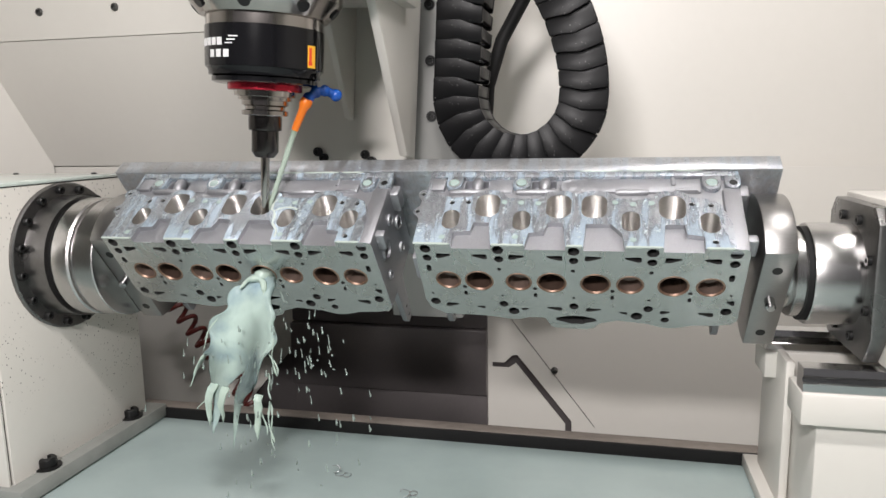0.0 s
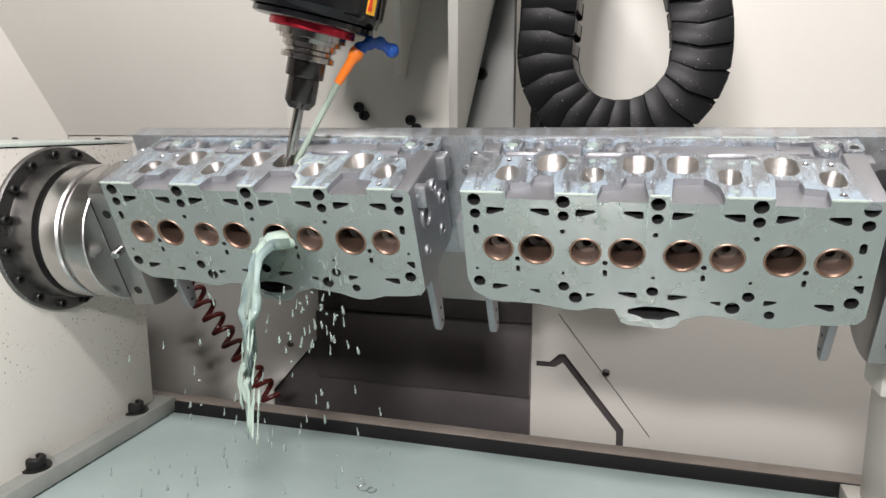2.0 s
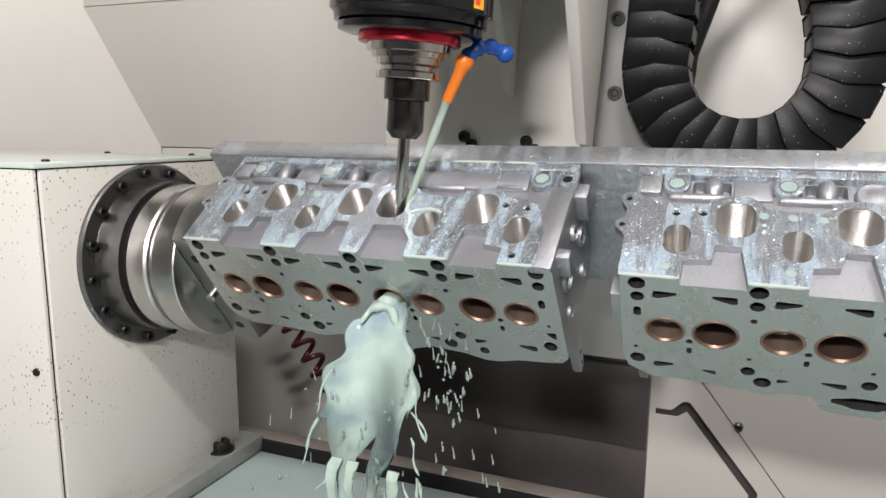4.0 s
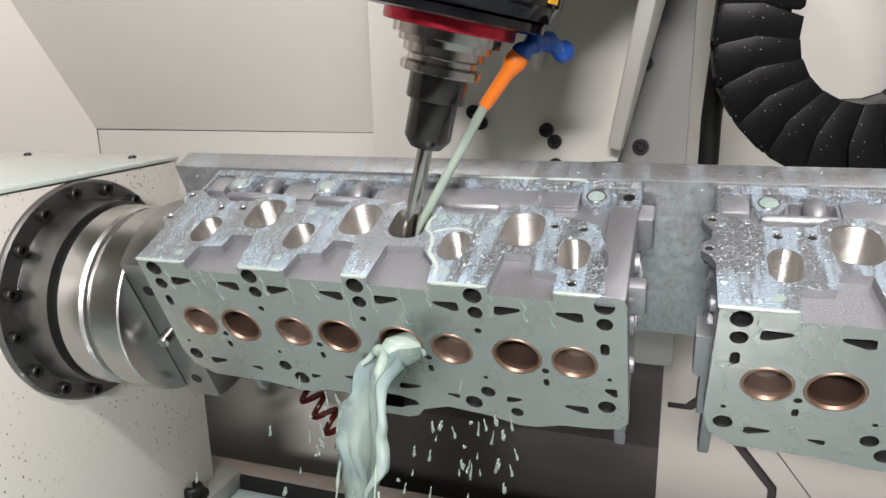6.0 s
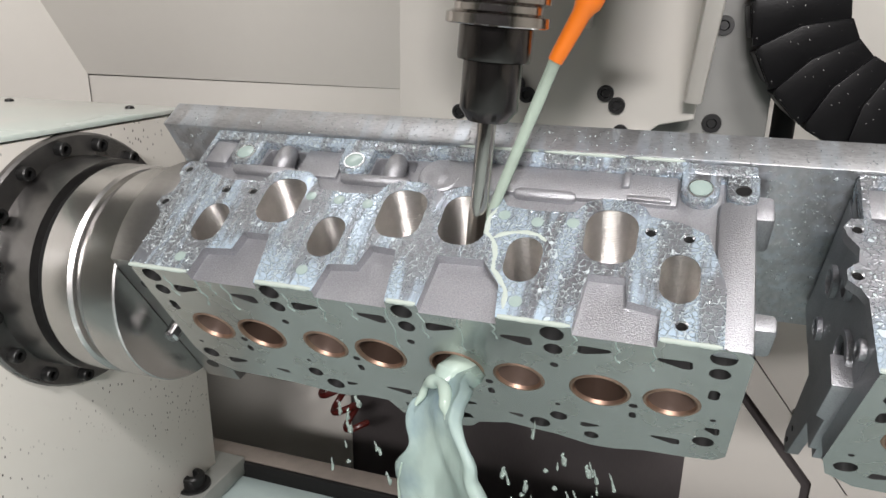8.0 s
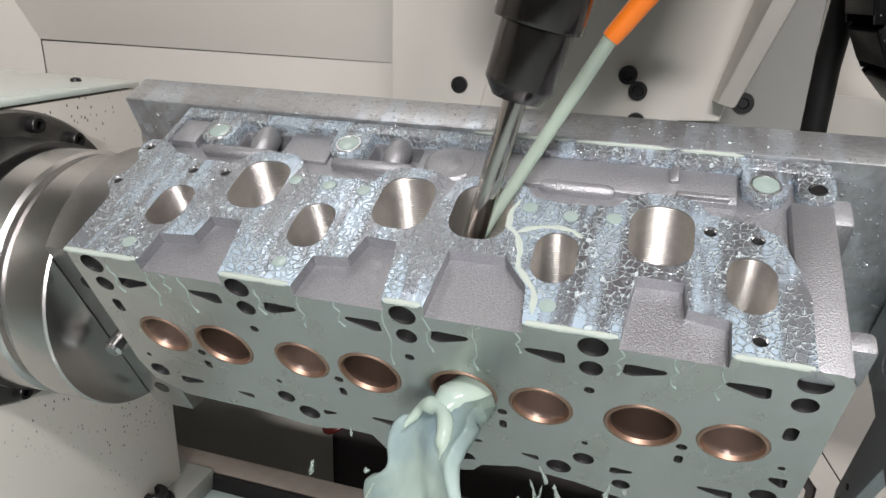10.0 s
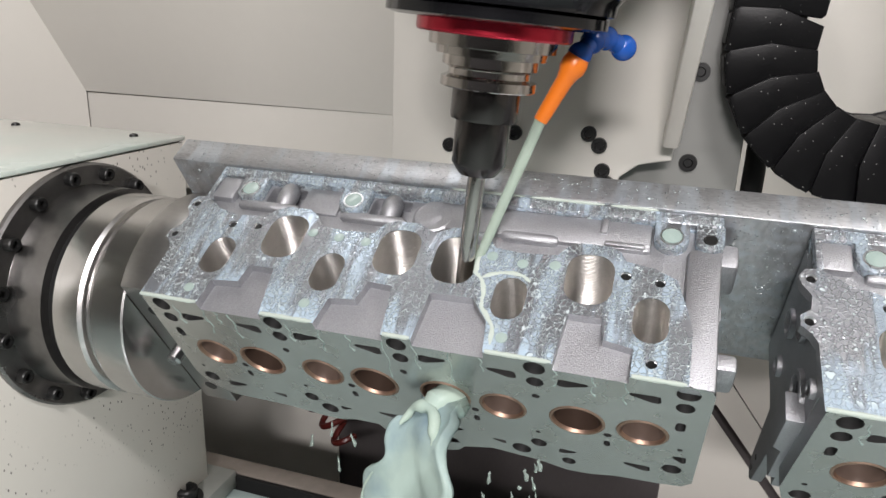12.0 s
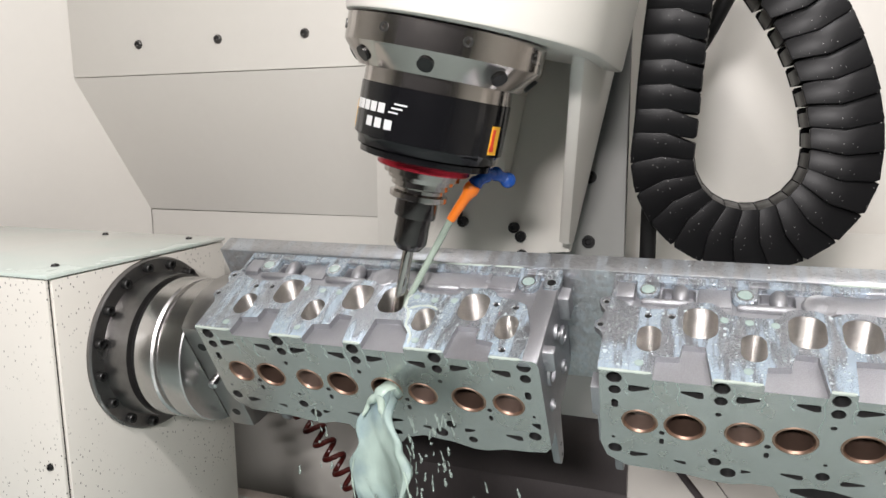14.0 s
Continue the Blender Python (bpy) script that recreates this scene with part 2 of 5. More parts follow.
COVER = material("steel_way_cover", (0.20, 0.18, 0.18), 0.4, 0.6, 0.25, 80, 0.00004, 0.35, 8, (12, 1, 1))
RUST = material("stained_steel_rim", (0.30, 0.26, 0.23), 0.5, 0.3, 0.3, 80, 0.0002, 0.6, 9, dark=(0.12, 0.10, 0.09))
COIL = material("red_brown_hose", (0.10, 0.015, 0.012), 0.35, 0, 0.2, 100, 0)
YELLOW = material("yellow_label", (0.85, 0.45, 0.03), 0.5)
REDPRINT = material("red_print", (0.7, 0.06, 0.02), 0.5)
SILVER = material("silver_print", (0.75, 0.75, 0.75), 0.4, 0.3)
FILM = material("paint_with_coolant_film", (0.62, 0.625, 0.58), 0.24, 0, 0.05, 60, 0.0001, 0.95, 4, dark=(0.50, 0.60, 0.555))
MILK = material("milky_jet", (0.45, 0.54, 0.46), 0.15, 0, 0.1, 60, 0.0002, 0.2, 20)
COOLANT = material("milky_coolant", (0.45, 0.555, 0.48), 0.13, 0, 0.10, 90, 0.00008, 0.6, 32, (1, 1, 0.5), dark=(0.38, 0.49, 0.46))
COOLANT.node_tree.nodes["Principled BSDF"].inputs["Transmission Weight"].default_value = 0.12
COOLANT.node_tree.nodes["Principled BSDF"].inputs["IOR"].default_value = 1.33
MILK.node_tree.nodes["Principled BSDF"].inputs["Transmission Weight"].default_value = 0.35
MILK.node_tree.nodes["Principled BSDF"].inputs["IOR"].default_value = 1.25
FOOT = material("wet_grey_foot", (0.30, 0.31, 0.29), 0.22, 0.0, 0.2, 60, 0.0001, 0.7, 7, dark=(0.18, 0.19, 0.175))
FOAM = material("coolant_film_edge", (0.43, 0.485, 0.44), 0.16, 0, 0.1, 200, 0.0002, 0.4, 60, dark=(0.39, 0.45, 0.41))
MINT = material("coolant_puddle", (0.30, 0.375, 0.35), 0.07, 0, 0.1, 200, 0.0001, 0.5, 90, dark=(0.20, 0.27, 0.25))


def veiled(m):
    """A thin sheet of liquid: clear in places, milky in streaks that run with the fall."""
    nt = m.node_tree
    b = nt.nodes["Principled BSDF"]
    b.inputs["IOR"].default_value = 1.2
    tc, mp, no, rg = (nt.nodes.new("ShaderNode" + k) for k in ("TexCoord", "Mapping", "TexNoise", "MapRange"))
    mp.inputs["Scale"].default_value = (1.0, 0.6, 0.5)
    no.inputs["Scale"].default_value, no.inputs["Detail"].default_value, no.inputs["Distortion"].default_value = 15, 1, 0.3
    nt.links.new(tc.outputs["Object"], mp.inputs[0])
    nt.links.new(mp.outputs[0], no.inputs[0])
    rg.inputs[1].default_value, rg.inputs[2].default_value, rg.inputs[3].default_value, rg.inputs[4].default_value = 0.36, 0.60, 0.80, 0.06
    nt.links.new(no.outputs[0], rg.inputs[0])
    nt.links.new(rg.outputs[0], b.inputs["Transmission Weight"])
    return m


SHEET = veiled(material("coolant_sheet", (0.44, 0.55, 0.50), 0.06, 0, 0.1, 48, 0.0016, 0.95, 15, (1, 0.7, 0.5), dark=(0.13, 0.21, 0.29)))
DROP = material("thin_coolant", (0.42, 0.50, 0.46), 0.1, 0, 0.1, 90, 0.0003, 0.5, 40)
DROP.node_tree.nodes["Principled BSDF"].inputs["Transmission Weight"].default_value = 0.5
DROP.node_tree.nodes["Principled BSDF"].inputs["IOR"].default_value = 1.2


def turned_sheen(m, axis, amount):
    """The streaked gloss of a surface cut on a lathe."""
    nt = m.node_tree
    tg = nt.nodes.new("ShaderNodeTangent")
    tg.direction_type, tg.axis = "RADIAL", axis
    nt.links.new(tg.outputs[0], nt.nodes["Principled BSDF"].inputs["Tangent"])
    nt.nodes["Principled BSDF"].inputs["Anisotropic"].default_value = amount


turned_sheen(STEEL, "X", 0.75)
turned_sheen(STEEL_DARK, "X", 0.7)
turned_sheen(POLISHED, "Z", 0.7)
RUBBER = material("black_rubber", (0.012, 0.012, 0.012), 0.6)
# bowl colours darkened to paint the shade of their depth, small ones less
SHADED_BOWL_SMALL = material("less_shaded_valve_bowl", (0.17, 0.12, 0.098), 0.30, 0.3, 0.2, 200, 0.00005, 0.3, 60)
SHADED_BOWL = material("valve_bowl", (0.085, 0.055, 0.042), 0.30, 0.3, 0.2, 200, 0.00005, 0.4, 60)
for m, level in ((CHAIN, 0.15), (NUT, 0.3), (RUBBER, 0.2), (BLACK, 0.35)):
    m.node_tree.nodes["Principled BSDF"].inputs["Specular IOR Level"].default_value = level


# ---- mesh helpers ----
def finish(name, bm, mat, angle=32):
    bmesh.ops.recalc_face_normals(bm, faces=bm.faces)
    me = bpy.data.meshes.new(name)
    bm.to_mesh(me)
    bm.free()
    for p in me.polygons:
        p.use_smooth = True
    me.set_sharp_from_angle(angle=radians(angle))
    for m in mat if isinstance(mat, (list, tuple)) else [mat]:
        me.materials.append(m)
    return me


def part(name, bm, mat, parent, label="", at=None):
    ob = new(name, finish(name, bm, mat))
    ob.parent = parent
    if at is not None:
        ob.matrix_basis = at
    if label:
        tagged(ob, label)
    return ob


def thing(name, label, category, group="", at=None):
    ob = new(name)
    ob.empty_display_size = 0.02
    if at is not None:
        ob.matrix_basis = at
    return tagged(ob, label, category, group)


def setting(name, bm, mat, label=""):
    return tagged(new(name, finish(name, bm, mat)), label, kind="structure")


def box(bm, x0, x1, y0, y1, z0, z1, bevel=0.0, m=None):
    g = bmesh.ops.create_cube(bm, size=1)
    bmesh.ops.transform(bm, verts=g["verts"], matrix=Matrix.Translation(((x0 + x1) / 2, (y0 + y1) / 2, (z0 + z1) / 2))
                        @ Matrix.Diagonal((x1 - x0, y1 - y0, z1 - z0, 1)))
    if bevel:
        edges = list({e for v in g["verts"] for e in v.link_edges})
        out = bmesh.ops.bevel(bm, geom=edges, offset=bevel, segments=2, affect="EDGES", profile=0.5)
        vs = list({v for f in out["faces"] for v in f.verts} | {v for v in g["verts"] if v.is_valid})
    else:
        vs = g["verts"]
    if m is not None:
        bmesh.ops.transform(bm, verts=vs, matrix=m)
    return bm


def lathe(bm, profile, seg=40, m=None):
    """Turn (radius, height) pairs round z, closed at both ends."""
    rings = []
    for r, h in profile:
        rings.append([bm.verts.new((r * math.cos(2 * math.pi * k / seg), r * math.sin(2 * math.pi * k / seg), h)) for k in range(seg)])
    for a, b in zip(rings, rings[1:]):
        for k in range(seg):
            bm.faces.new((a[k], a[(k + 1) % seg], b[(k + 1) % seg], b[k]))
    bm.faces.new(rings[0][::-1])
    bm.faces.new(rings[-1])
    if m is not None:
        bmesh.ops.transform(bm, verts=[v for r in rings for v in r], matrix=m)
    return bm


def tube(bm, points, radius, seg=10, closed=True):
    """A round bar along points; radius may be a list."""
    pts = [Vector(p) for p in points]
    rings, side = [], None
    for i, p in enumerate(pts):
        d = (pts[min(i + 1, len(pts) - 1)] - pts[max(i - 1, 0)]).normalized()
        if side is None:
            side = d.orthogonal().normalized()
        side = (side - d * side.dot(d)).normalized()
        up = d.cross(side)
        r = radius[i] if isinstance(radius, (list, tuple)) else radius
        rings.append([bm.verts.new(p + r * (math.cos(2 * math.pi * k / seg) * side + math.sin(2 * math.pi * k / seg) * up)) for k in range(seg)])
    for a, b in zip(rings, rings[1:]):
        for k in range(seg):
            bm.faces.new((a[k], a[(k + 1) % seg], b[(k + 1) % seg], b[k]))
    if closed:
        bm.faces.new(rings[0][::-1])
        bm.faces.new(rings[-1])
    return bm


def prism(bm, outline, put, low, high, bevel=0.0):
    """A flat outline of (a, b) pushed from low to high; put(a, b, c) gives the place."""
    lo = [bm.verts.new(put(a, b, low)) for a, b in outline]
    hi = [bm.verts.new(put(a, b, high)) for a, b in outline]
    n = len(outline)
    faces = [bm.faces.new(lo[::-1]), bm.faces.new(hi)]
    for k in range(n):
        faces.append(bm.faces.new((lo[k], lo[(k + 1) % n], hi[(k + 1) % n], hi[k])))
    if bevel:
        bmesh.ops.recalc_face_normals(bm, faces=faces)
        bmesh.ops.bevel(bm, geom=list({e for f in faces[:2] for e in f.edges}), offset=bevel, segments=2, affect="EDGES", profile=0.5)
    return bm


def loop_of(bm, pts, put, c):
    vs = [bm.verts.new(put(a, b, c)) for a, b in pts]
    es = [bm.edges.new((vs[k], vs[(k + 1) % len(vs)])) for k in range(len(vs))]
    return vs, es


def sheet(bm, outline, holes, put, c, slot=0):
    """A flat face with openings. Returns the outline's vertices and each opening's."""
    vs, edges = loop_of(bm, outline, put, c)
    rims = []
    for h in holes:
        hv, he = loop_of(bm, h, put, c)
        rims.append(hv)
        edges += he
    out = bmesh.ops.triangle_fill(bm, edges=edges, use_beauty=True, use_dissolve=False)
    for f in out["geom"]:
        if isinstance(f, bmesh.types.BMFace):
            f.material_index = slot
    return vs, rims


def sink(bm, rim, steps, slot=1, cap=True):
    """Walls that go in from a rim: steps of (offset vector, scale round the middle)."""
    mid = sum((v.co for v in rim), Vector()) / len(rim)
    prev = rim
    for off, sc in steps:
        ring = [bm.verts.new(mid + (v.co - mid) * sc + Vector(off)) for v in rim]
        for k in range(len(rim)):
            f = bm.faces.new((prev[k], prev[(k + 1) % len(rim)], ring[(k + 1) % len(rim)], ring[k]))
            f.material_index = slot
        prev = ring
    if cap:
        f = bm.faces.new(prev)
        f.material_index = slot
    return prev


def disc(x, y, r, seg=16):
    return [(x + r * math.cos(2 * math.pi * k / seg), y + r * math.sin(2 * math.pi * k / seg)) for k in range(seg)]


def rounded(x, y, w, h, r, seg=5, turn=0.0):
    """A rounded rectangle."""
    out = []
    for cx, cy, a0 in ((w / 2 - r, h / 2 - r, 0), (-w / 2 + r, h / 2 - r, 90), (-w / 2 + r, -h / 2 + r, 180), (w / 2 - r, -h / 2 + r, 270)):
        for k in range(seg + 1):
            a = radians(a0 + 90 * k / seg)
            out.append((cx + r * math.cos(a), cy + r * math.sin(a)))
    c, s = math.cos(turn), math.sin(turn)
    return [(x + c * a - s * b, y + s * a + c * b) for a, b in out]


def wedge(x, y, w, h, flip, drop=0.0):
    """A tapered slot with a blunt and a pointed end; flip turns it round."""
    pts = [(-0.5, -0.30), (-0.42, -0.46), (-0.25, -0.5), (0.42, 0.05), (0.5, 0.25), (0.42, 0.42), (-0.3, 0.5), (-0.46, 0.42)]
    s = -1 if flip else 1
    out = [(x + s * a * w, y + b * h + drop * a) for a, b in pts]
    return out if not flip else out[::-1]


XZ = lambda a, b, c: (a, c, b)
XY = lambda a, b, c: (a, b, c)
YZ = lambda a, b, c: (c, a, b)

# ---- enclosure ----
# tank floor and back wall; side walls, roof, front are unseen, added for light
bm = bmesh.new()
box(bm, -1.1, 2.7, -1.75, 0.2, -0.40, -0.3455)
setting("table_bed", bm, PAINT, "painted machine bed flooded with coolant")
bm = bmesh.new()
N = 40
grid = [[bm.verts.new((-1.0 + 3.6 * i / N, -1.7 + 1.87 * j / N, -0.338)) for j in range(N + 1)] for i in range(N + 1)]
for i in range(N):
    for j in range(N):
        bm.faces.new((grid[i][j], grid[i + 1][j], grid[i + 1][j + 1], grid[i][j + 1]))
setting("water", bm, POOL, "shallow milky mint-green coolant standing on the machine table")
bm = bmesh.new()
box(bm, -1.1, 2.7, 0.175, 0.205, -0.345, -0.318, 0.003)
setting("trim_rim", bm, RUST, "stained steel rim along the back of the table")
bm = bmesh.new()
box(bm, -1.1, 2.7, 0.1685, 0.1745, -0.345, -0.3185, 0.001)
setting("trim_seal", bm, RUBBER, "black rubber seal against the rim")
bm = bmesh.new()
box(bm, -1.1, 2.7, 0.64, 0.68, -1.3, 1.5)
setting("wall_back", bm, PAINT, "cream painted sheet-metal back wall of the machine")
# side walls out of view, added to bounce light into the machine
bm = bmesh.new()
box(bm, -1.14, -1.1, -1.75, 0.68, -1.3, 1.5)
setting("wall_left_unseen", bm, PAINT, "unseen cream side wall added to bounce light")
bm = bmesh.new()
box(bm, 2.7, 2.74, -1.75, 0.68, -1.3, 1.5)
setting("wall_right_unseen", bm, PAINT, "unseen cream side wall added to bounce light")
# front behind the camera, added to limit entering light and darken metal reflections
bm = bmesh.new()
box(bm, -1.14, -0.35, -1.79, -1.75, -1.3, 1.5)
box(bm, 2.2, 2.74, -1.79, -1.75, -1.3, 1.5)
box(bm, -0.349, 2.199, -1.79, -1.75, -1.3, -0.45)
box(bm, -0.349, 2.199, -1.79, -1.75, 1.15, 1.5)
setting("wall_front_unseen", bm, PAINT_GREY, "unseen grey front with an open door, added to shape the light")
# roof out of view, added in grey so the port faces reflect less
bm = bmesh.new()
box(bm, -1.14, 2.74, -1.79, 0.68, 1.5, 1.54)
setting("ceiling_unseen", bm, PAINT_GREY, "unseen grey roof added to darken reflections in the metal")
bm = bmesh.new()
box(bm, -1.14, 2.74, 0.2, 0.68, -1.34, -1.3)
setting("floor", bm, PAINT_GREY, "floor of the chip trough behind the table")


# sloping splash panel above the rotary unit
def splash_panel():
    t = thing("splash_panel", "cream sheet-metal splash panel sloping inward below a screwed upright band", "panel")
    bm = bmesh.new()
    prism(bm, [(-0.110, 0.387), (0.62, 0.383), (0.62, 1.2), (-0.110, 1.2)], XZ, 0.37, 0.385, 0.002)
    part("upper_panel", bm, PAINT, t)
    bm = bmesh.new()
    a = [(-0.112, 0.372, 0.386), (0.62, 0.372, 0.382), (0.62, 0.474, 0.117), (-0.039, 0.474, 0.119)]
    vs = [bm.verts.new(p) for p in a] + [bm.verts.new((x, y + 0.012, z)) for x, y, z in a]
    for f in ((0, 1, 2, 3), (7, 6, 5, 4), (0, 4, 5, 1), (1, 5, 6, 2), (2, 6, 7, 3), (3, 7, 4, 0)):
        bm.faces.new([vs[k] for k in f])
    part("sloping_panel", bm, PAINT, t)
    bm = bmesh.new()
    box(bm, -0.0385, 0.62, 0.4765, 0.486, -0.03, 0.1165)
    part("lower_panel", bm, PAINT, t)
    # angled side wall that the upper and the sloping panel run into
    bm = bmesh.new()
    prism(bm, [(-0.0385, 0.4745), (-0.2665, 0.1560), (-0.2705, 0.1590), (-0.0425, 0.4775)], XY, -0.03, 1.2)
    part("side_panel", bm, PAINT, t)
    bm = bmesh.new()
    box(bm, -1.1, -0.268, 0.1560, 0.162, -0.03, 1.2)
    part("return_panel", bm, PAINT, t)
    bm = bmesh.new()
    box(bm, -0.03, 0.60, 0.4865, 0.6395, -0.03, -0.02)
    part("bracket", bm, PAINT, t)
    for x in (0.06, 0.241, 0.421, 0.58):
        bm = bmesh.new()
        lathe(bm, [(0.002, 0), (0.0085, 0), (0.008, 0.003), (0.006, 0.0055), (0.0035, 0.006), (0.003, 0.002), (0.0001, 0.002)], 16, pose(x, 0.37, 0.442, 90, 0, 0))
        part("screw", bm, STEEL_DARK, t, "button-head screw")


splash_panel()


# ---- rotary unit ----
def rotary_unit():
    t = thing("rotary_unit", "cream painted rotary axis housing with a bolted dark steel flange", "rotary unit")
    bm = bmesh.new()
    box(bm, -0.9, 0.392, -0.149, 0.146, -0.33, 0.113)
    part("frame", bm, RUBBER, t)
    bm = bmesh.new()
    box(bm, 0.3925, 0.398, -0.1478, 0.15, -0.312, 0.1125, 0.001)
    part("side_cover", bm, PAINT_CHIPS, t)
    bm = bmesh.new()
    box(bm, -0.9, 0.3955, -0.155, -0.1505, -0.312, 0.1125, 0.001)
    part("front_cover", bm, PAINT_CHIPS, t)
    bm = bmesh.new()
    box(bm, -0.9, 0.4, -0.156, 0.152, 0.1140, 0.119, 0.0012)
    part("top_cover", bm, FILM, t, "top cover with a film of coolant")
    for x, y, z, rx in ((0.375, -0.155, -0.11, 90), (0.20, -0.155, 0.08, 90), (0.36, -0.11, 0.119, 0), (0.36, 0.12, 0.119, 0), (0.12, -0.11, 0.119, 0), (0.2, 0.12, 0.119, 0)):
        bm = bmesh.new()
        lathe(bm, [(0.001, 0), (0.0048, 0), (0.004, 0.0025), (0.0022, 0.003), (0.002, 0.001), (0.0001, 0.001)], 12, pose(x, y, z, rx, 0, 0))
        part("cover_screw", bm, SCREW, t)
    bm = bmesh.new()
    box(bm, -0.9, 0.425, -0.165, 0.172, -0.335, -0.311, 0.002)
    part("foot", bm, FOOT, t, "wet stained grey mounting foot")
    bm = bmesh.new()
    lathe(bm, [(0.05, 0), (0.111, 0), (0.113, 0.002), (0.113, 0.010), (0.111, 0.012), (0.0935, 0.012), (0.0932, 0.013), (0.0925, 0.046), (0.05, 0.046)], 96,
          pose(0.392, 0, 0, 0, 90, 0))
    part("flange", bm, STEEL_DARK, t, "dark steel ring flange")
    for k in range(16):
        an = 2 * math.pi * (k + 0.35) / 16
        bm = bmesh.new()
        lathe(bm, [(0.002, 0), (0.0062, 0), (0.0062, 0.007), (0.0055, 0.008), (0.0032, 0.008), (0.003, 0.004), (0.0001, 0.004)], 14,
              pose(0.404, 0.103 * math.cos(an), 0.103 * math.sin(an), 0, 90, 0))
        part("flange_screw", bm, SCREW, t)
    for y in (-0.09, 0.103):
        bm = bmesh.new()
        lathe(bm, [(0.003, 0), (0.019, 0), (0.019, 0.003), (0.013, 0.003), (0.013, 0.014), (0.011, 0.016), (0.006, 0.016), (0.006, 0.008), (0.0001, 0.008)], 24,
              pose(0.402, y, -0.311))
        part("foot_bolt", bm, SCREW, t, "black socket-head bolt on a washer")


rotary_unit()


# ---- turning fixture ----
def fixture():
    t = thing("turning_fixture", "machined steel and aluminium fixture turning between rotary unit and tailstock", "fixture")
    bm = bmesh.new()
    lathe(bm, [(0.03, 0.446), (0.0885, 0.446), (0.0895, 0.447), (0.0895, 0.471), (0.0875, 0.474), (0.084, 0.475), (0.084, 0.481), (0.0875, 0.482),
               (0.089, 0.484), (0.089, 0.512), (0.088, 0.5135), (0.03, 0.5135)], 96, pose(0, 0, 0, 0, 90, 0))
    part("drum", bm, STEEL, t, "turned steel drum with dark grooves")
    bm = bmesh.new()
    lathe(bm, [(0.03, 0.438), (0.085, 0.438), (0.085, 0.446), (0.03, 0.446)], 72, pose(0, 0, 0, 0, 90, 0))
    part("seal", bm, RUBBER, t, "black rubber seal")
    def plate(x0, x1, label):
        bm = bmesh.new()
        pts = [(0.097 * math.cos(radians(k)), 0.097 * math.sin(radians(k))) for k in range(-120, 121, 8)]
        prism(bm, pts, YZ, x0, x1, 0.0015)
        p = part("end_plate", bm, PLATE, t, label)
        for z in (0.055, -0.06):
            # raised black disc, painting the shade in a bolt hole
            bm = bmesh.new()
            lathe(bm, [(0.0001, 0.0004), (0.0058, 0.0004), (0.0058, -0.001), (0.0001, -0.001)], 16, pose((x0 + x1) / 2, -0.0485, z, 90, 0, 0))
            part("bolt_hole", bm, SCREW, p)
    plate(0.514, 0.548, "round-backed steel end plate with a flat front")
    bm = bmesh.new()
    box(bm, 0.508, 1.422, 0.064, 0.089, -0.05, 0.112, 0.0012)
    part("back_bar", bm, BAR, t, "long milled aluminium bar")
    plate(1.392, 1.427, "round-backed steel end plate with a flat front")
    bm = bmesh.new()
    lathe(bm, [(0.01, 1.425), (0.044, 1.425), (0.044, 1.434), (0.0525, 1.435), (0.0535, 1.436), (0.0535, 1.447), (0.01, 1.447)], 56, pose(0, 0, 0, 0, 90, 0))
    part("journal", bm, STEEL, t)
    bm = bmesh.new()
    lathe(bm, [(0.01, 1.4472), (0.0575, 1.4472), (0.0575, 1.4528), (0.01, 1.4528)], 56, pose(0, 0, 0, 0, 90, 0))
    part("seal", bm, RUBBER, t, "black rubber seal")
    for x, y0, z0 in ((1.409, -0.0485, 0.004), (0.531, -0.0485, 0.004)):
        bm = bmesh.new()
        lathe(bm, [(0.002, 0), (0.006, 0), (0.006, 0.013), (0.0045, 0.015), (0.0001, 0.015)], 16, pose(x, y0, z0, 90, 0, 0))
        part("pin", bm, RAIL, t)
    return t


FIXTURE = fixture()

PORTS = [(26, -25, 0), (69, 0, 1), (113, -26, 0), (156, -1, 1), (198, -1, 1), (240, -26, 0), (287, -2, 1), (327, -27, 0)]
SEATS = [(21, 0), (60, 1), (109, 0), (149, 1), (201, 1), (241, 0), (290, 1), (331, 0)]
FACE_Z, DECK_Y = 0.110, -0.068


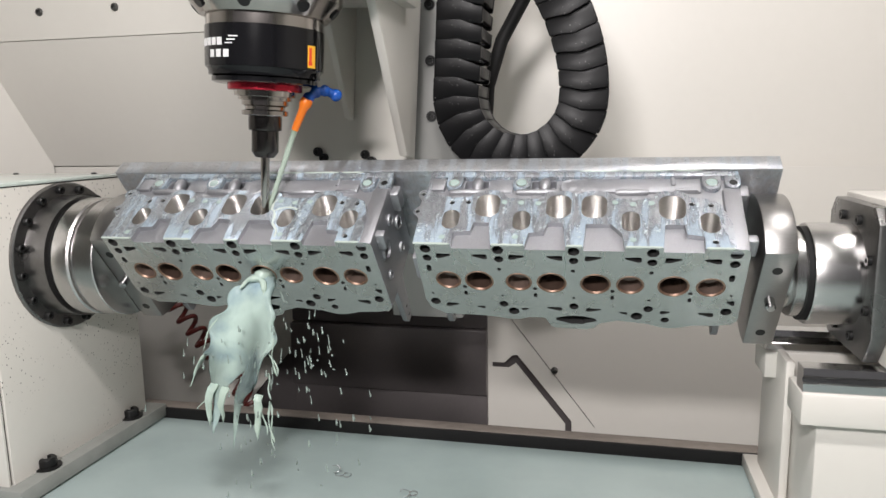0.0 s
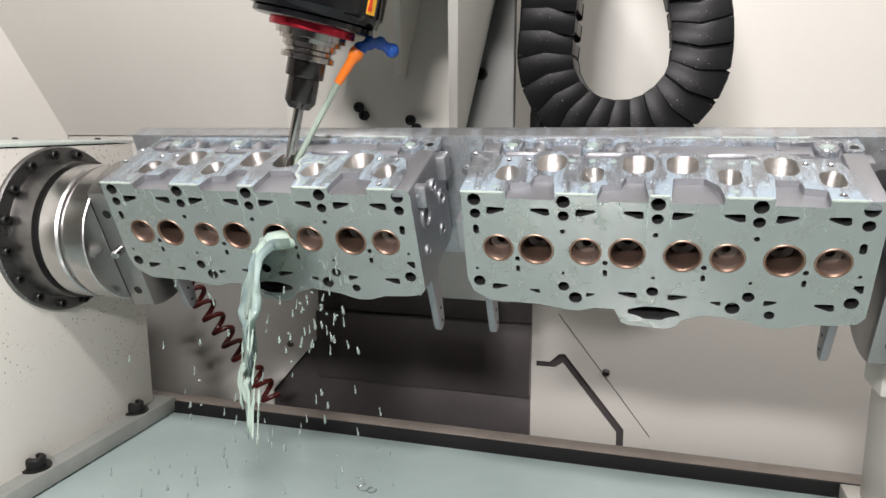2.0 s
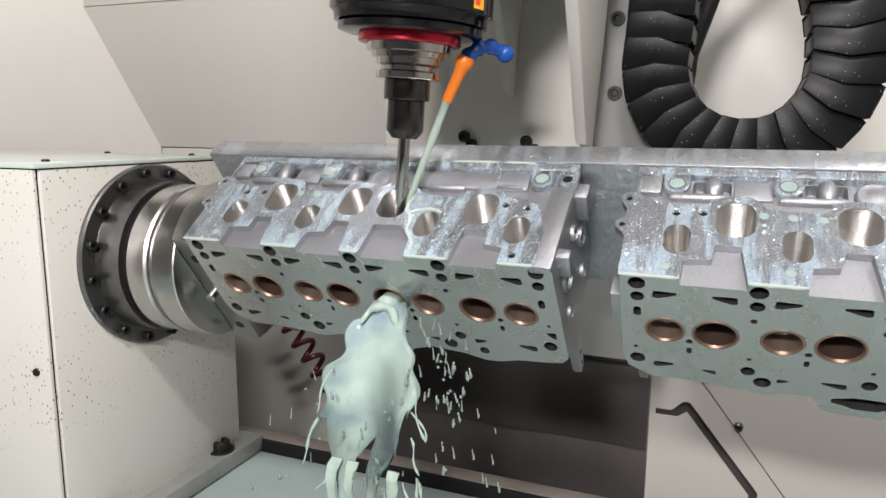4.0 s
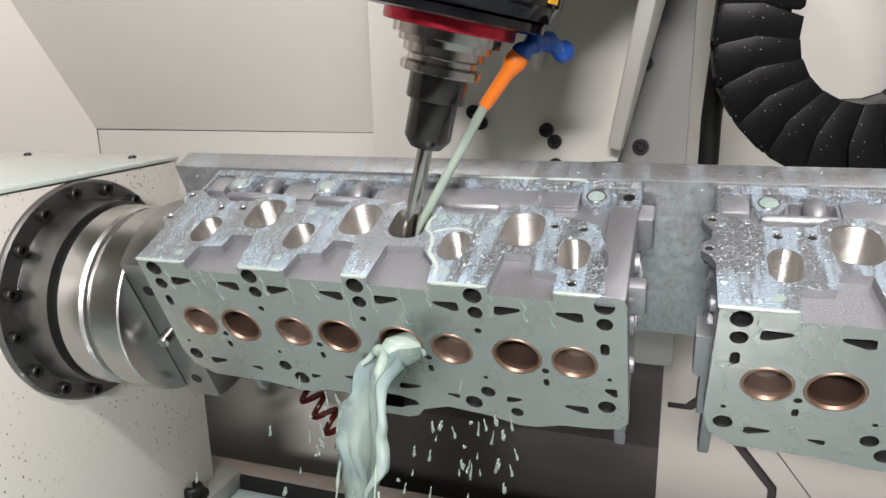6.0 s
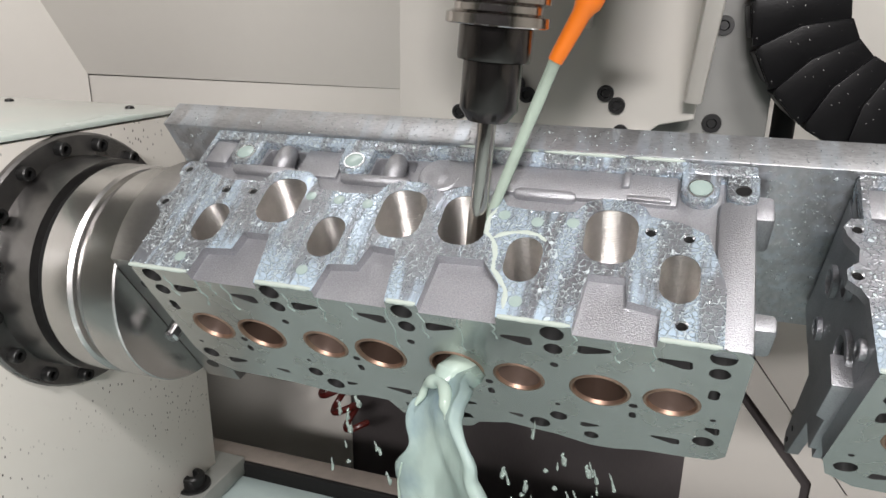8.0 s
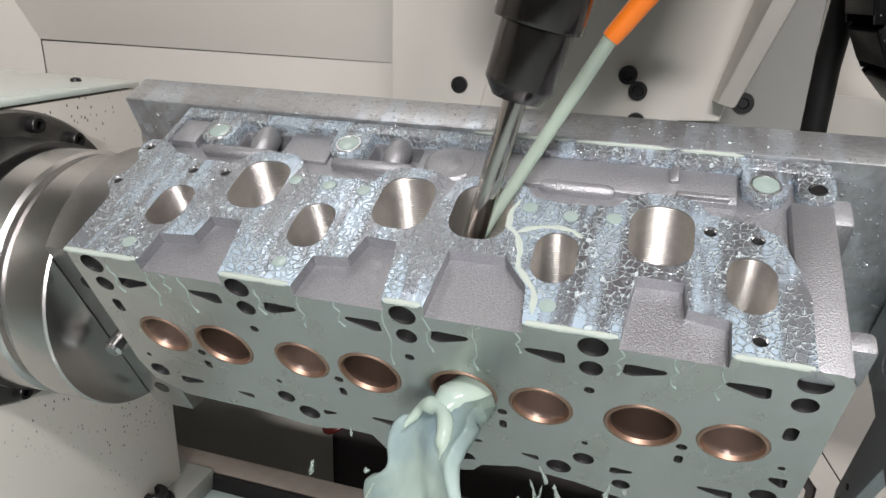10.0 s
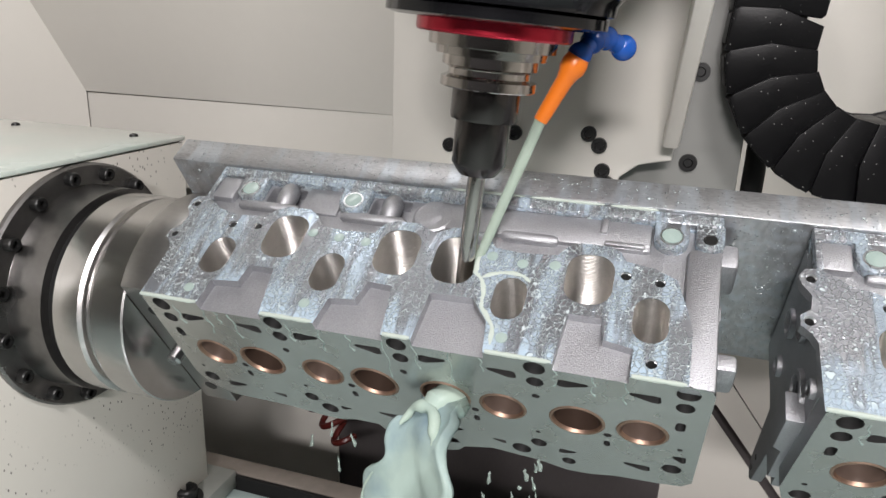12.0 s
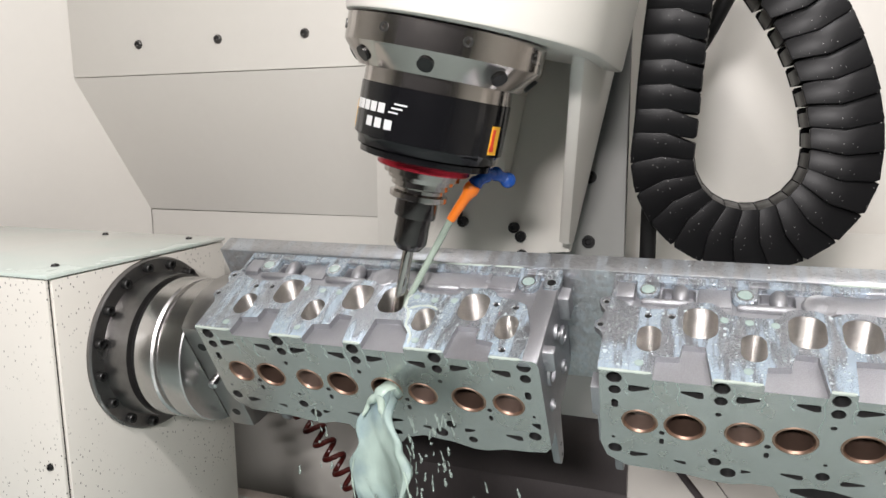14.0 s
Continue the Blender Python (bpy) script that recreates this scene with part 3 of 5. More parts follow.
def cylinder_head(x0, wet):
    t = thing("cylinder_head", "cast aluminium engine cylinder head %s, clamped to the fixture" % wet[0], "cylinder head", "cylinder heads on the fixture")
    mm = 0.001
    u = lambda a: a * mm
    # --- port face with its openings
    pockets = [[(32, -68), (33, -47), (53, -45), (55, -30), (74, -30), (80, -68)], [(120, -68), (123, -47), (141, -45), (145, -29), (162, -30), (167, -68)],
               [(187, -68), (189, -31), (217, -30), (230, -46), (233, -68)], [(275, -68), (278, -31), (299, -31), (301, -46), (319, -49), (319, -68)]]
    front = [(-14, -68)]
    for p in pockets:
        front += p
    front += [(351, -68)]
    back = [(351, -30), (347, -15), (340, 6), (326, 13), (308, 16), (304, 23), (296, 27), (278, 27), (270, 23), (264, 14), (240, 12), (222, 14), (216, 23), (207, 27), (190, 27), (177, 20), (165, 27), (147, 27), (139, 23), (134, 13), (110, 12), (92, 14), (86, 23), (78, 28), (60, 28), (52, 24), (45, 16), (23, 14), (4, 19), (-6, 26), (-12, 29), (-20, 28), (-24, 22), (-22, 15), (-17, 8), (-18, -2), (-24, -8), (-24, -15), (-18, -20), (-15, -26)]
    outline = [(u(a), u(b)) for a, b in front + back]
    bm = bmesh.new()
    holes, kinds = [], []
    for px, py, big in PORTS:
        holes.append(rounded(u(px), u(py), 0.030 if big else 0.021, 0.040 if big else 0.033, 0.0125 if big else 0.0104))
        kinds.append("big" if big else "small")
    for hx, hy in ((23, 5), (44, 6), (-17, 21), (-19, -11), (309, 4), (330, 2), (330, -57)):
        holes.append(disc(u(hx), u(hy), 0.0034, 12))
        kinds.append("thread")
    rim, hr = sheet(bm, outline, holes, XY, FACE_Z, 0)
    for (k, vs), px in zip(zip(kinds, hr), [p[0] for p in PORTS] + [0] * 20):
        if k == "thread":
            # thread core in the dark colour that stands for its shade
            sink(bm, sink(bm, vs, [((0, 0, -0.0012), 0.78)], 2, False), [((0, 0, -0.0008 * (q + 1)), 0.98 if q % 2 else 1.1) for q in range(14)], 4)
        elif k == "big":
            sink(bm, vs, [((0, 0, -0.0015), 0.98), ((0, -0.002, -0.02), 0.93), ((0, -0.008, -0.042), 0.86), ((0, -0.018, -0.062), 0.8)], 3, px != 198)
        else:
            sink(bm, vs, [((0, 0, -0.0015), 0.98), ((0, -0.001, -0.025), 0.93), ((0, -0.005, -0.062), 0.86)], 3)
    # walls round the face, and the pocket floors
    n = len(rim)
    low = [bm.verts.new(v.co + Vector((0, 0, -0.007))) for v in rim]
    for k in range(n):
        if max(rim[k].co.y, rim[(k + 1) % n].co.y) > DECK_Y + 0.001:
            f = bm.faces.new((rim[k], rim[(k + 1) % n], low[(k + 1) % n], low[k]))
            f.material_index = 1
    i = 1
    for p in pockets:
        vs = low[i:i + len(p)]
        f = bm.faces.new(vs)
        f.material_index = 1
        i += len(p)
    part("port_face", bm, [wet[1], CAST, ALU, BORE, HOLE_SHADE], t, "machined port face wet with milky coolant")
    for hx, hy in ((20, -56), (108, -54), (242, -56), (89, 6), (110, 5), (131, 4), (264, 5), (243, 3), (222, 6)):
        bm = bmesh.new()
        lathe(bm, [(0.0038, -0.001), (0.0038, 0.0003), (0.003, 0.0005), (0.0001, 0.0005)], 16, pose(u(hx), u(hy), FACE_Z))
        part("plug", bm, MINT, t, "small round plug under coolant")
    # pale tubes of coolant paint the lit chamfer along the front edge
    for x0, x1 in ((-13.5, 31), (81, 119), (168, 186), (234, 274), (320, 350)):
        bm = bmesh.new()
        tube(bm, [(u(x0 + (x1 - x0) * q / 8), -0.0668, FACE_Z - 0.0006) for q in range(9)], [0.0013, 0.0016, 0.0014, 0.0017, 0.0015, 0.0013, 0.0016, 0.0015, 0.0011], 10)
        part("pale_lip", bm, FOAM, t, "pale coolant lip that paints the lit chamfer of the lower edge")
    if wet[1] is SOAKED:
        # runs of foam that gather round the openings beside the tool
        for run in ([(216, 11), (213, 2), (214, -9), (220, -15), (223, -24), (224, -35), (231, -44), (235, -50), (236, -62)], [(218, -13), (224, -9), (231, -6.5), (238, -5.5), (246, -7), (251, -11)]):
            bm = bmesh.new()
            fine = [(np.interp(q / 4, range(len(run)), [p[0] for p in run]), np.interp(q / 4, range(len(run)), [p[1] for p in run])) for q in range(4 * len(run) - 3)]
            grow = 0.0017
            tube(bm, [(u(a + 0.25 * math.sin(0.9 * b)), u(b), FACE_Z - 0.0002) for a, b in fine], [grow * (0.85 + 0.2 * math.sin(q * 0.8 + run[0][0])) * min(1, 0.3 + 0.35 * min(q, len(fine) - 1 - q)) for q in range(len(fine))], 8)
            for v in bm.verts:
                v.co.z = FACE_Z + (v.co.z - FACE_Z) * 0.22
            part("coolant_run", bm, FOAM, t, "milky run of coolant on the port face")
    cut_at = back.index((4, 19))
    bm = bmesh.new()
    dents = [rounded(0.0485, 0.0435, 0.031, 0.018, 0.003, 3), rounded(0.135, 0.0435, 0.031, 0.018, 0.003, 3)]
    for vs in sheet(bm, [(u(a), u(b)) for a, b in back[:cut_at + 1] + [(-14, 20), (-14, 55), (366, 55)]], dents, XY, 0.1031)[1]:
        sink(bm, vs, [((0, 0, -0.0012), 0.96), ((0, 0, -0.010), 0.90)], 0)
    part("valley_floor", bm, CAST, t)
    # --- cast block behind and beneath the face
    bm = bmesh.new()
    body = [(-14, -23), (-14, 92), (366, 92), (366, -18), (318, -22), (8, -23)]
    prism(bm, [(u(a), u(b)) for a, b in body], XZ, 0.0295, 0.062, 0.0015)
    side = [(DECK_Y + 0.0142, -0.022), (DECK_Y + 0.0142, 0.1028), (0.0535, 0.1028), (0.0535, -0.022)]
    prism(bm, side, YZ, -0.0138, -0.009)
    prism(bm, side, YZ, 0.361, 0.3658)
    box(bm, -0.0085, 0.3605, DECK_Y + 0.0142, 0.0292, -0.0222, -0.018)
    part("casting", bm, CAST, t, "rough cast aluminium block")
    # rim and lumps of the cast valley
    bm = bmesh.new()
    box(bm, -0.014, 0.366, 0.0535, 0.0637, 0.095, 0.1105, 0.0015)
    part("rear_rim", bm, wet[1], t, "milled rear rim wet with coolant")
    bm = bmesh.new()
    box(bm, -0.0138, -0.0095, 0.028, 0.0537, 0.100, 0.1101, 0.001)
    part("side_rim", bm, wet[1], t)
    bm = bmesh.new()
    box(bm, 0.345, 0.3657, -0.0676, 0.034, 0.100, 0.1087, 0.0028)
    part("cast_shoulder", bm, CAST, t)
    for bx, wide in ((20, 11), (107, 11.5), (334, 11), (358, 9)):
        bm = bmesh.new()
        arc = [(bx + wide * math.cos(radians(q)), 42 + wide * math.sin(radians(q))) for q in range(180, 361, 15)]
        prism(bm, [(u(a), u(b)) for a, b in [(bx - wide, 55)] + arc + [(bx + wide, 55)]], XY, 0.101, 0.1102, 0.0014)
        part("boss", bm, wet[1], t)
        bm = bmesh.new()
        if bx == 358:
            lathe(bm, [(0.0046, 0.0003), (0.0040, 0.0005), (0.0034, 0.0003), (0.0034, -0.0005), (0.0001, -0.0006)], 18, pose(u(bx), 0.042, 0.1102))
            part("thread", bm, SCREW, t)
            continue
        lathe(bm, [(0.0078, 0), (0.0074, 0.0006), (0.0067, 0.0006), (0.0064, 0.0002), (0.0001, 0.0002)], 24, pose(u(bx), 0.042, 0.1102))
        ring = part("recess", bm, ALU, t)
        bm = bmesh.new()
        lathe(bm, [(0.0001, 0), (0.0064, 0), (0.0062, 0.0006), (0.004, 0.0010), (0.0001, 0.0011)], 18, pose(u(bx), 0.042, 0.1103))
        part("puddle", bm, MINT, t, "puddle of coolant in a bolt recess")
    for x0, x1, y0, y1, h, r in ((-13, 8, 31, 54, 108.6, 2.5), (172, 322, 29, 54, 106.6, 2.5), (66, 96, 29, 54, 105.4, 1.2), (292, 318, 30, 34, 108.4, 1.2), (288, 293, 40, 53, 109, 1.5), (348, 366, 30, 36, 107.5, 2.0)):
        bm = bmesh.new()
        box(bm, u(x0), u(x1), u(y0), u(y1), 0.100, u(h), u(r))
        part("cast_pad", bm, CAST, t)
    bm = bmesh.new()
    lathe(bm, [(0.016, 0), (0.015, 0.0036), (0.0135, 0.0046), (0.012, 0.0042), (0.007, 0.0042), (0.006, 0.0048), (0.0001, 0.0048)], 32, pose(0.170, 0.039, 0.1022))
    part("cast_disc", bm, CAST, t)
    for x0, x1 in ((14, 66), (100, 152), (222, 262)):
        bm = bmesh.new()
        lathe(bm, [(0.0005, u(x0)), (0.0028, u(x0) + 0.0008), (0.0042, u(x0) + 0.004), (0.0042, u(x1) - 0.004), (0.0028, u(x1) - 0.0008), (0.0005, u(x1))], 16, pose(0, 0.0298, 0.1045, 0, 90, 0))
        part("ridge", bm, CAST, t)
    for bx in (50, 136):
        bm = bmesh.new()
        lathe(bm, [(0.001, -0.0125), (0.0045, -0.0115), (0.0072, -0.007), (0.0078, 0), (0.0072, 0.007), (0.0045, 0.0115), (0.001, 0.0125)], 20, pose(u(bx), 0.043, 0.1035, 90, 0, 0))
        part("lump", bm, CAST, t)
    for x0, x1 in ((178, 232), (236, 288), (292, 324)):
        bm = bmesh.new()
        tube(bm, [(u(x0 + (x1 - x0) * q / 6), 0.0635, 0.1106) for q in range(7)], [0.0004, 0.0011, 0.0013, 0.0010, 0.0014, 0.0012, 0.0004], 8)
        part("coolant_bead", bm, FOAM, t, "bead of milky coolant along the bar")
    # --- deck face
    top = [(366, 104), (364, 108), (360, 110), (319, 110), (319, 103), (275, 103), (275, 110), (233, 110), (233, 103), (187, 103), (187, 110), (167, 110), (167, 103), (120, 103), (120, 110), (80, 110), (80, 103), (32, 103), (32, 110), (-11, 110), (-13, 108)]
    bottom = [(-15, 8), (-10, -10), (8, -22), (60, -23), (92, -28), (105, -28), (118, -23), (138, -23), (146, -40), (154, -43), (190, -44), (200, -40), (206, -31), (228, -23), (262, -27), (285, -34), (300, -33), (318, -27), (345, -25), (362, -22), (368, -14)]
    holes = []
    for bx in range(5):
        holes += [disc(u(88 * bx), 0.1015, 0.0068, 16), disc(u(88 * bx), 0.0857, 0.0055, 14)]
    for wx, wf in ((21, 0), (65, 1), (109, 0), (154, 1), (198, 0), (243, 1), (287, 0), (329, 1)):
        holes.append(wedge(u(wx), 0.0895, 0.019, 0.0085, wf))
    for sx in (87, 175, 264):
        holes.append(disc(u(sx), 0.068, 0.0026, 10))
        holes.append(disc(u(sx), 0.0185, 0.0018, 8))
        holes.append(disc(u(sx), 0.002, 0.0058, 12))
    seat_at = len(holes)
    for sx, big in SEATS:
        holes.append(disc(u(sx), 0.0455, 0.0182 if big else 0.0163, 28))
    seat_end = len(holes)
    for sx in (40.5, 128.5, 221, 310):
        holes.append(disc(u(sx), 0.0335, 0.0027, 10))
        holes.append(rounded(u(sx), 0.0213, 0.0042, 0.0075, 0.002, 3))
    holes += [disc(-0.002, 0.003, 0.0065, 14), disc(0.099, -0.0115, 0.007, 14), disc(0.251, -0.0125, 0.007, 14), disc(0.285, -0.018, 0.005, 12), disc(0.353, 0.002, 0.0065, 14),
              disc(-0.003, 0.019, 0.0018, 8), disc(0.355, 0.032, 0.0018, 8)]
    for wx, wz, ww, wh, wf in ((20, -3, 17, 7.5, 0), (57, -6, 11, 5, 1), (114, -7, 9, 5, 0), (151, -4, 19, 7, 1), (199, -4, 19, 7, 0), (235, -8, 10, 5, 1), (284, -4, 12, 6.5, 0), (331, -5, 18, 8, 1), (356, 18, 9, 9, 1)):
        holes.append(wedge(u(wx), u(wz), u(ww), u(wh), wf))
    holes.append(rounded(-0.0005, 0.067, 0.006, 0.011, 0.0028, 3))
    holes.append(rounded(0.352, 0.062, 0.006, 0.011, 0.0028, 3))
    holes.append([(u(a), u(b)) for a, b in ((152, -22), (168, -17), (186, -17), (201, -21), (203, -26), (190, -30), (186, -33), (168, -33), (163, -30), (152, -27))])
    bm = bmesh.new()
    rim, hr = sheet(bm, [(u(a), u(b)) for a, b in top + bottom], holes, XZ, DECK_Y, 0)
    # hole walls and floors take the painted-in shade colour
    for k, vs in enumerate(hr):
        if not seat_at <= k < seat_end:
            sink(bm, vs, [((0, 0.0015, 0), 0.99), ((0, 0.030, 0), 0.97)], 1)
    n = len(rim)
    far = [bm.verts.new(v.co + Vector((0, 0.014, 0))) for v in rim]
    for k in range(len(top) - 1, n):
        f = bm.faces.new((rim[k], rim[(k + 1) % n], far[(k + 1) % n], far[k]))
        f.material_index = 2
    part("deck", bm, [DECK, HOLE_SHADE, CAST], t, "flat milled deck face with water slots and bolt holes")
    rng = random.Random(17)
    for rx in (10, 33, 43, 54, 98, 121, 142, 166, 187, 210, 231, 276, 299, 318):
        bm = bmesh.new()
        ln = rng.uniform(0.025, 0.06) if rx in (166, 187, 210) else rng.uniform(0.012, 0.03)
        pts = [(u(rx) + 0.0012 * math.sin(q * 1.1 + rx) + rng.uniform(-0.0006, 0.0006), DECK_Y + 0.0001, 0.1025 - ln * q / 9) for q in range(10)]
        tube(bm, pts, [0.0005 * rng.uniform(0.6, 1.3) for q in range(9)] + [0.0009], 6)
        part("runnel", bm, MINT, t, "thin run of coolant down the deck")
    for sx, big in SEATS:
        r = 0.0182 if big else 0.0163
        bm = bmesh.new()
        k = 36
        prof = [(r, -0.0002), (r - 0.0008, 0.0006), (r - 0.0019, 0.0006), (r - 0.0030, -0.0016)]
        rings = [[bm.verts.new((q * math.cos(2 * math.pi * i / k), q * math.sin(2 * math.pi * i / k), h)) for i in range(k)] for q, h in prof]
        for a, b in zip(rings, rings[1:]):
            for i in range(k):
                bm.faces.new((a[i], a[(i + 1) % k], b[(i + 1) % k], b[i]))
        part("valve_seat", bm, COPPER, t, "bronze valve seat ring", pose(u(sx), DECK_Y, 0.0455, 90, 0, 0))
        # bowl behind the ring, its depth shade put into the colour
        bm = bmesh.new()
        prof = [(r - 0.003, -0.0016), (r - 0.0036, -0.006), (r - 0.0042, -0.015), (r - 0.0065, -0.024), (0.0056, -0.027), (0.0050, -0.042), (0.0001, -0.042)] if big else \
            [(r - 0.003, -0.0016), (r - 0.0042, -0.005), (r - 0.0046, -0.012), (r - 0.0060, -0.016), (0.0046, -0.0185), (0.0040, -0.034), (0.0001, -0.034)]
        rings = [[bm.verts.new((q * math.cos(2 * math.pi * i / k), q * math.sin(2 * math.pi * i / k), h)) for i in range(k)] for q, h in prof]
        for a, b in zip(rings, rings[1:]):
            for i in range(k):
                bm.faces.new((a[i], a[(i + 1) % k], b[(i + 1) % k], b[i]))
        part("valve_bowl", bm, SHADED_BOWL if big else SHADED_BOWL_SMALL, t, "", pose(u(sx), DECK_Y, 0.0455, 90, 0, 0))
    # legs under the casting
    for lx, ly in ((-7, 0.0), (357, -0.004)):
        bm = bmesh.new()
        prism(bm, [(ly - 0.022, -0.02), (ly + 0.014, -0.02), (ly + 0.006, -0.108), (ly + 0.001, -0.116), (ly - 0.009, -0.116), (ly - 0.013, -0.108)], YZ, u(lx) - 0.0045, u(lx) + 0.0045, 0.0015)
        leg = part("leg", bm, CAST, t)
        for z in (-0.085, -0.104):
            # black plug through the leg paints the dark of a hole
            bm = bmesh.new()
            lathe(bm, [(0.0001, -0.005), (0.0022, -0.005), (0.0022, 0.005), (0.0001, 0.005)], 10, pose(u(lx), ly - 0.004, z, 0, 90, 0))
            part("hole", bm, SCREW, leg)
    # end faces: bores, plugs and a stepped lug
    for ex, side in ((-14, -1), (366, 1)):
        for y, z, r in ((-0.030, 0.060, 0.012), (0.005, 0.078, 0.006), (0.030, 0.05, 0.008), (-0.04, 0.02, 0.005), (0.02, 0.012, 0.006), (-0.045, 0.092, 0.0045)):
            bm = bmesh.new()
            lathe(bm, [(r * 0.6, -0.004), (r * 1.35, -0.004), (r * 1.3, 0.003), (r, 0.0034), (r * 0.95, -0.001), (0.0001, -0.001)], 20, pose(u(ex), y, z, 0, 90 * side, 0))
            boss = part("end_boss", bm, CAST, t)
            # flat dark disc paints the shade of an open bore
            bm = bmesh.new()
            lathe(bm, [(0.0001, 0.0002), (r * 0.90, 0.0002), (r * 0.90, -0.0008), (0.0001, -0.0008)], 18, pose(u(ex), y, z, 0, 90 * side, 0))
            part("bore", bm, HOLE_SHADE, boss)
    bm = bmesh.new()
    prism(bm, [(-24, 70), (-13.5, 70), (-13.5, -8), (-19, -8), (-19, 30), (-24, 34)], lambda a, b, c: (a * mm, c, b * mm), DECK_Y + 0.013, -0.035, 0.001)
    part("lug", bm, CAST, t)
    for y0, y1, z0, z1 in ((-0.05, -0.038, 0.078, 0.104), (0.03, 0.05, 0.07, 0.10)):
        bm = bmesh.new()
        box(bm, 0.362, 0.377, y0, y1, z0, z1, 0.003)
        part("lug", bm, CAST, t)
    return t


HEADS = [cylinder_head(0.573, ("streaming with coolant", SOAKED)), cylinder_head(1.006, ("sprinkled with coolant", SPRINKLED))]


# ---- spindle ----
def spindle():
    t = thing("spindle", "tilting milling spindle with black motor nose and porting cutter", "spindle")
    def turned(name, prof, mat, label="", seg=56):
        bm = bmesh.new()
        lathe(bm, prof, seg)
        return part(name, bm, mat, t, label)
    turned("cutter", [(0.001, -0.098), (0.004, -0.097), (0.0058, -0.094), (0.0058, -0.002), (0.002, -0.002)], POLISHED, "bright steel cutter shank", 24)
    turned("collet_nut", [(0.007, -0.008), (0.012, -0.008), (0.0172, -0.001), (0.0175, 0.0), (0.0175, 0.0265), (0.0165, 0.0275), (0.006, 0.0275)], NUT)
    turned("holder", [(0.006, 0.0272), (0.021, 0.0272), (0.0215, 0.029), (0.0215, 0.0455), (0.019, 0.0465), (0.006, 0.0465)], NUT)
    turned("tool_flange", [(0.006, 0.0463), (0.029, 0.0463), (0.0298, 0.047), (0.0298, 0.0522), (0.0255, 0.054), (0.0255, 0.0575), (0.0298, 0.0595), (0.0298, 0.065),
                           (0.034, 0.0655), (0.0345, 0.070), (0.039, 0.0705), (0.0395, 0.0772), (0.006, 0.0772)], POLISHED)
    turned("red_ring", [(0.006, 0.0774), (0.0465, 0.0774), (0.0475, 0.0785), (0.0475, 0.085), (0.006, 0.085)], RED)
    turned("nose", [(0.006, 0.0852), (0.060, 0.0852), (0.0665, 0.087), (0.0665, 0.0925), (0.0645, 0.0935), (0.0700, 0.0945), (0.0705, 0.1005), (0.073, 0.104), (0.0745, 0.1045),
                    (0.0745, 0.1535), (0.006, 0.1535)], BLACK, "gloss black spindle nose", 72)
    turned("steel_band", [(0.006, 0.1537), (0.0735, 0.1537), (0.0735, 0.167), (0.006, 0.167)], POLISHED, "", 72)
    turned("clamp_collar", [(0.006, 0.1672), (0.080, 0.1672), (0.096, 0.186), (0.0975, 0.188), (0.0975, 0.212), (0.006, 0.212)], POLISHED, "", 72)
    for k in range(8):
        an = 2 * math.pi * k / 8 + 0.2
        # black disc on the cone stands for a hole's inner shade
        bm = bmesh.new()
        lathe(bm, [(0.001, -0.003), (0.0075, -0.003), (0.0075, 0.0015), (0.001, 0.0015)], 18,
              Matrix.Translation((0.089 * math.cos(an), 0.089 * math.sin(an), 0.1765)) @ Matrix.Rotation(an, 4, "Z") @ Matrix.Rotation(radians(130), 4, "Y"))
        part("collar_hole", bm, SCREW, t)
        bm = bmesh.new()
        lathe(bm, [(0.001, 0), (0.0045, 0), (0.0045, 0.0015), (0.0025, 0.0015), (0.002, 0.0), (0.0001, 0.0)], 14,
              Matrix.Translation((0.097 * math.cos(an + 0.35), 0.097 * math.sin(an + 0.35), 0.201)) @ Matrix.Rotation(an + 0.35, 4, "Z") @ Matrix.Rotation(radians(90), 4, "Y"))
        part("set_screw", bm, STEEL_DARK, t)
    # hood and swivelling arm behind it
    bm = bmesh.new()
    pts = [(0.018 + 0.128 * math.cos(radians(k)), 0.03 + 0.142 * math.sin(radians(k))) for k in range(180, 361, 8)] + [(0.146, 0.20), (-0.110, 0.20)]
    prism(bm, pts, XY, 0.214, 0.62, 0.004)
    part("hood", bm, PAINT, t, "cream painted rounded hood")
    bm = bmesh.new()
    prism(bm, [(-0.075, -0.075), (0.072, -0.075), (0.078, -0.05), (0.094, -0.035), (0.124, -0.026), (0.124, 0.5), (-0.075, 0.5)], XZ, 0.285, 0.300, 0.003)
    part("swivel_arm", bm, PAINT, t, "cream painted swivelling arm plate")
    bm = bmesh.new()
    prism(bm, [(0.2845, -0.012), (0.2845, 0.5), (0.02, 0.5), (0.02, 0.25), (0.245, -0.008)], YZ, 0.112, 0.1265, 0.003)
    part("cheek", bm, PAINT, t)
    bm = bmesh.new()
    prism(bm, [(0.2845, 0.045), (0.2845, 0.5), (0.12, 0.5), (0.12, 0.26), (0.262, 0.05)], YZ, 0.008, 0.020, 0.004)
    part("rib", bm, PAINT, t)
    for x, z in ((0.041, -0.011), (0.053, -0.021), (0.060, -0.046), (-0.045, -0.011), (-0.034, -0.021), (0.066, -0.058)):
        bm = bmesh.new()
        lathe(bm, [(0.002, 0), (0.0078, 0), (0.0078, 0.006), (0.0045, 0.006), (0.004, 0.002), (0.0001, 0.002)], 16, pose(x, 0.285, z, 90, 0, 0))
        part("arm_screw", bm, SCREW, t)
    for y, z in ((0.07, 0.29), (0.11, 0.265)):
        bm = bmesh.new()
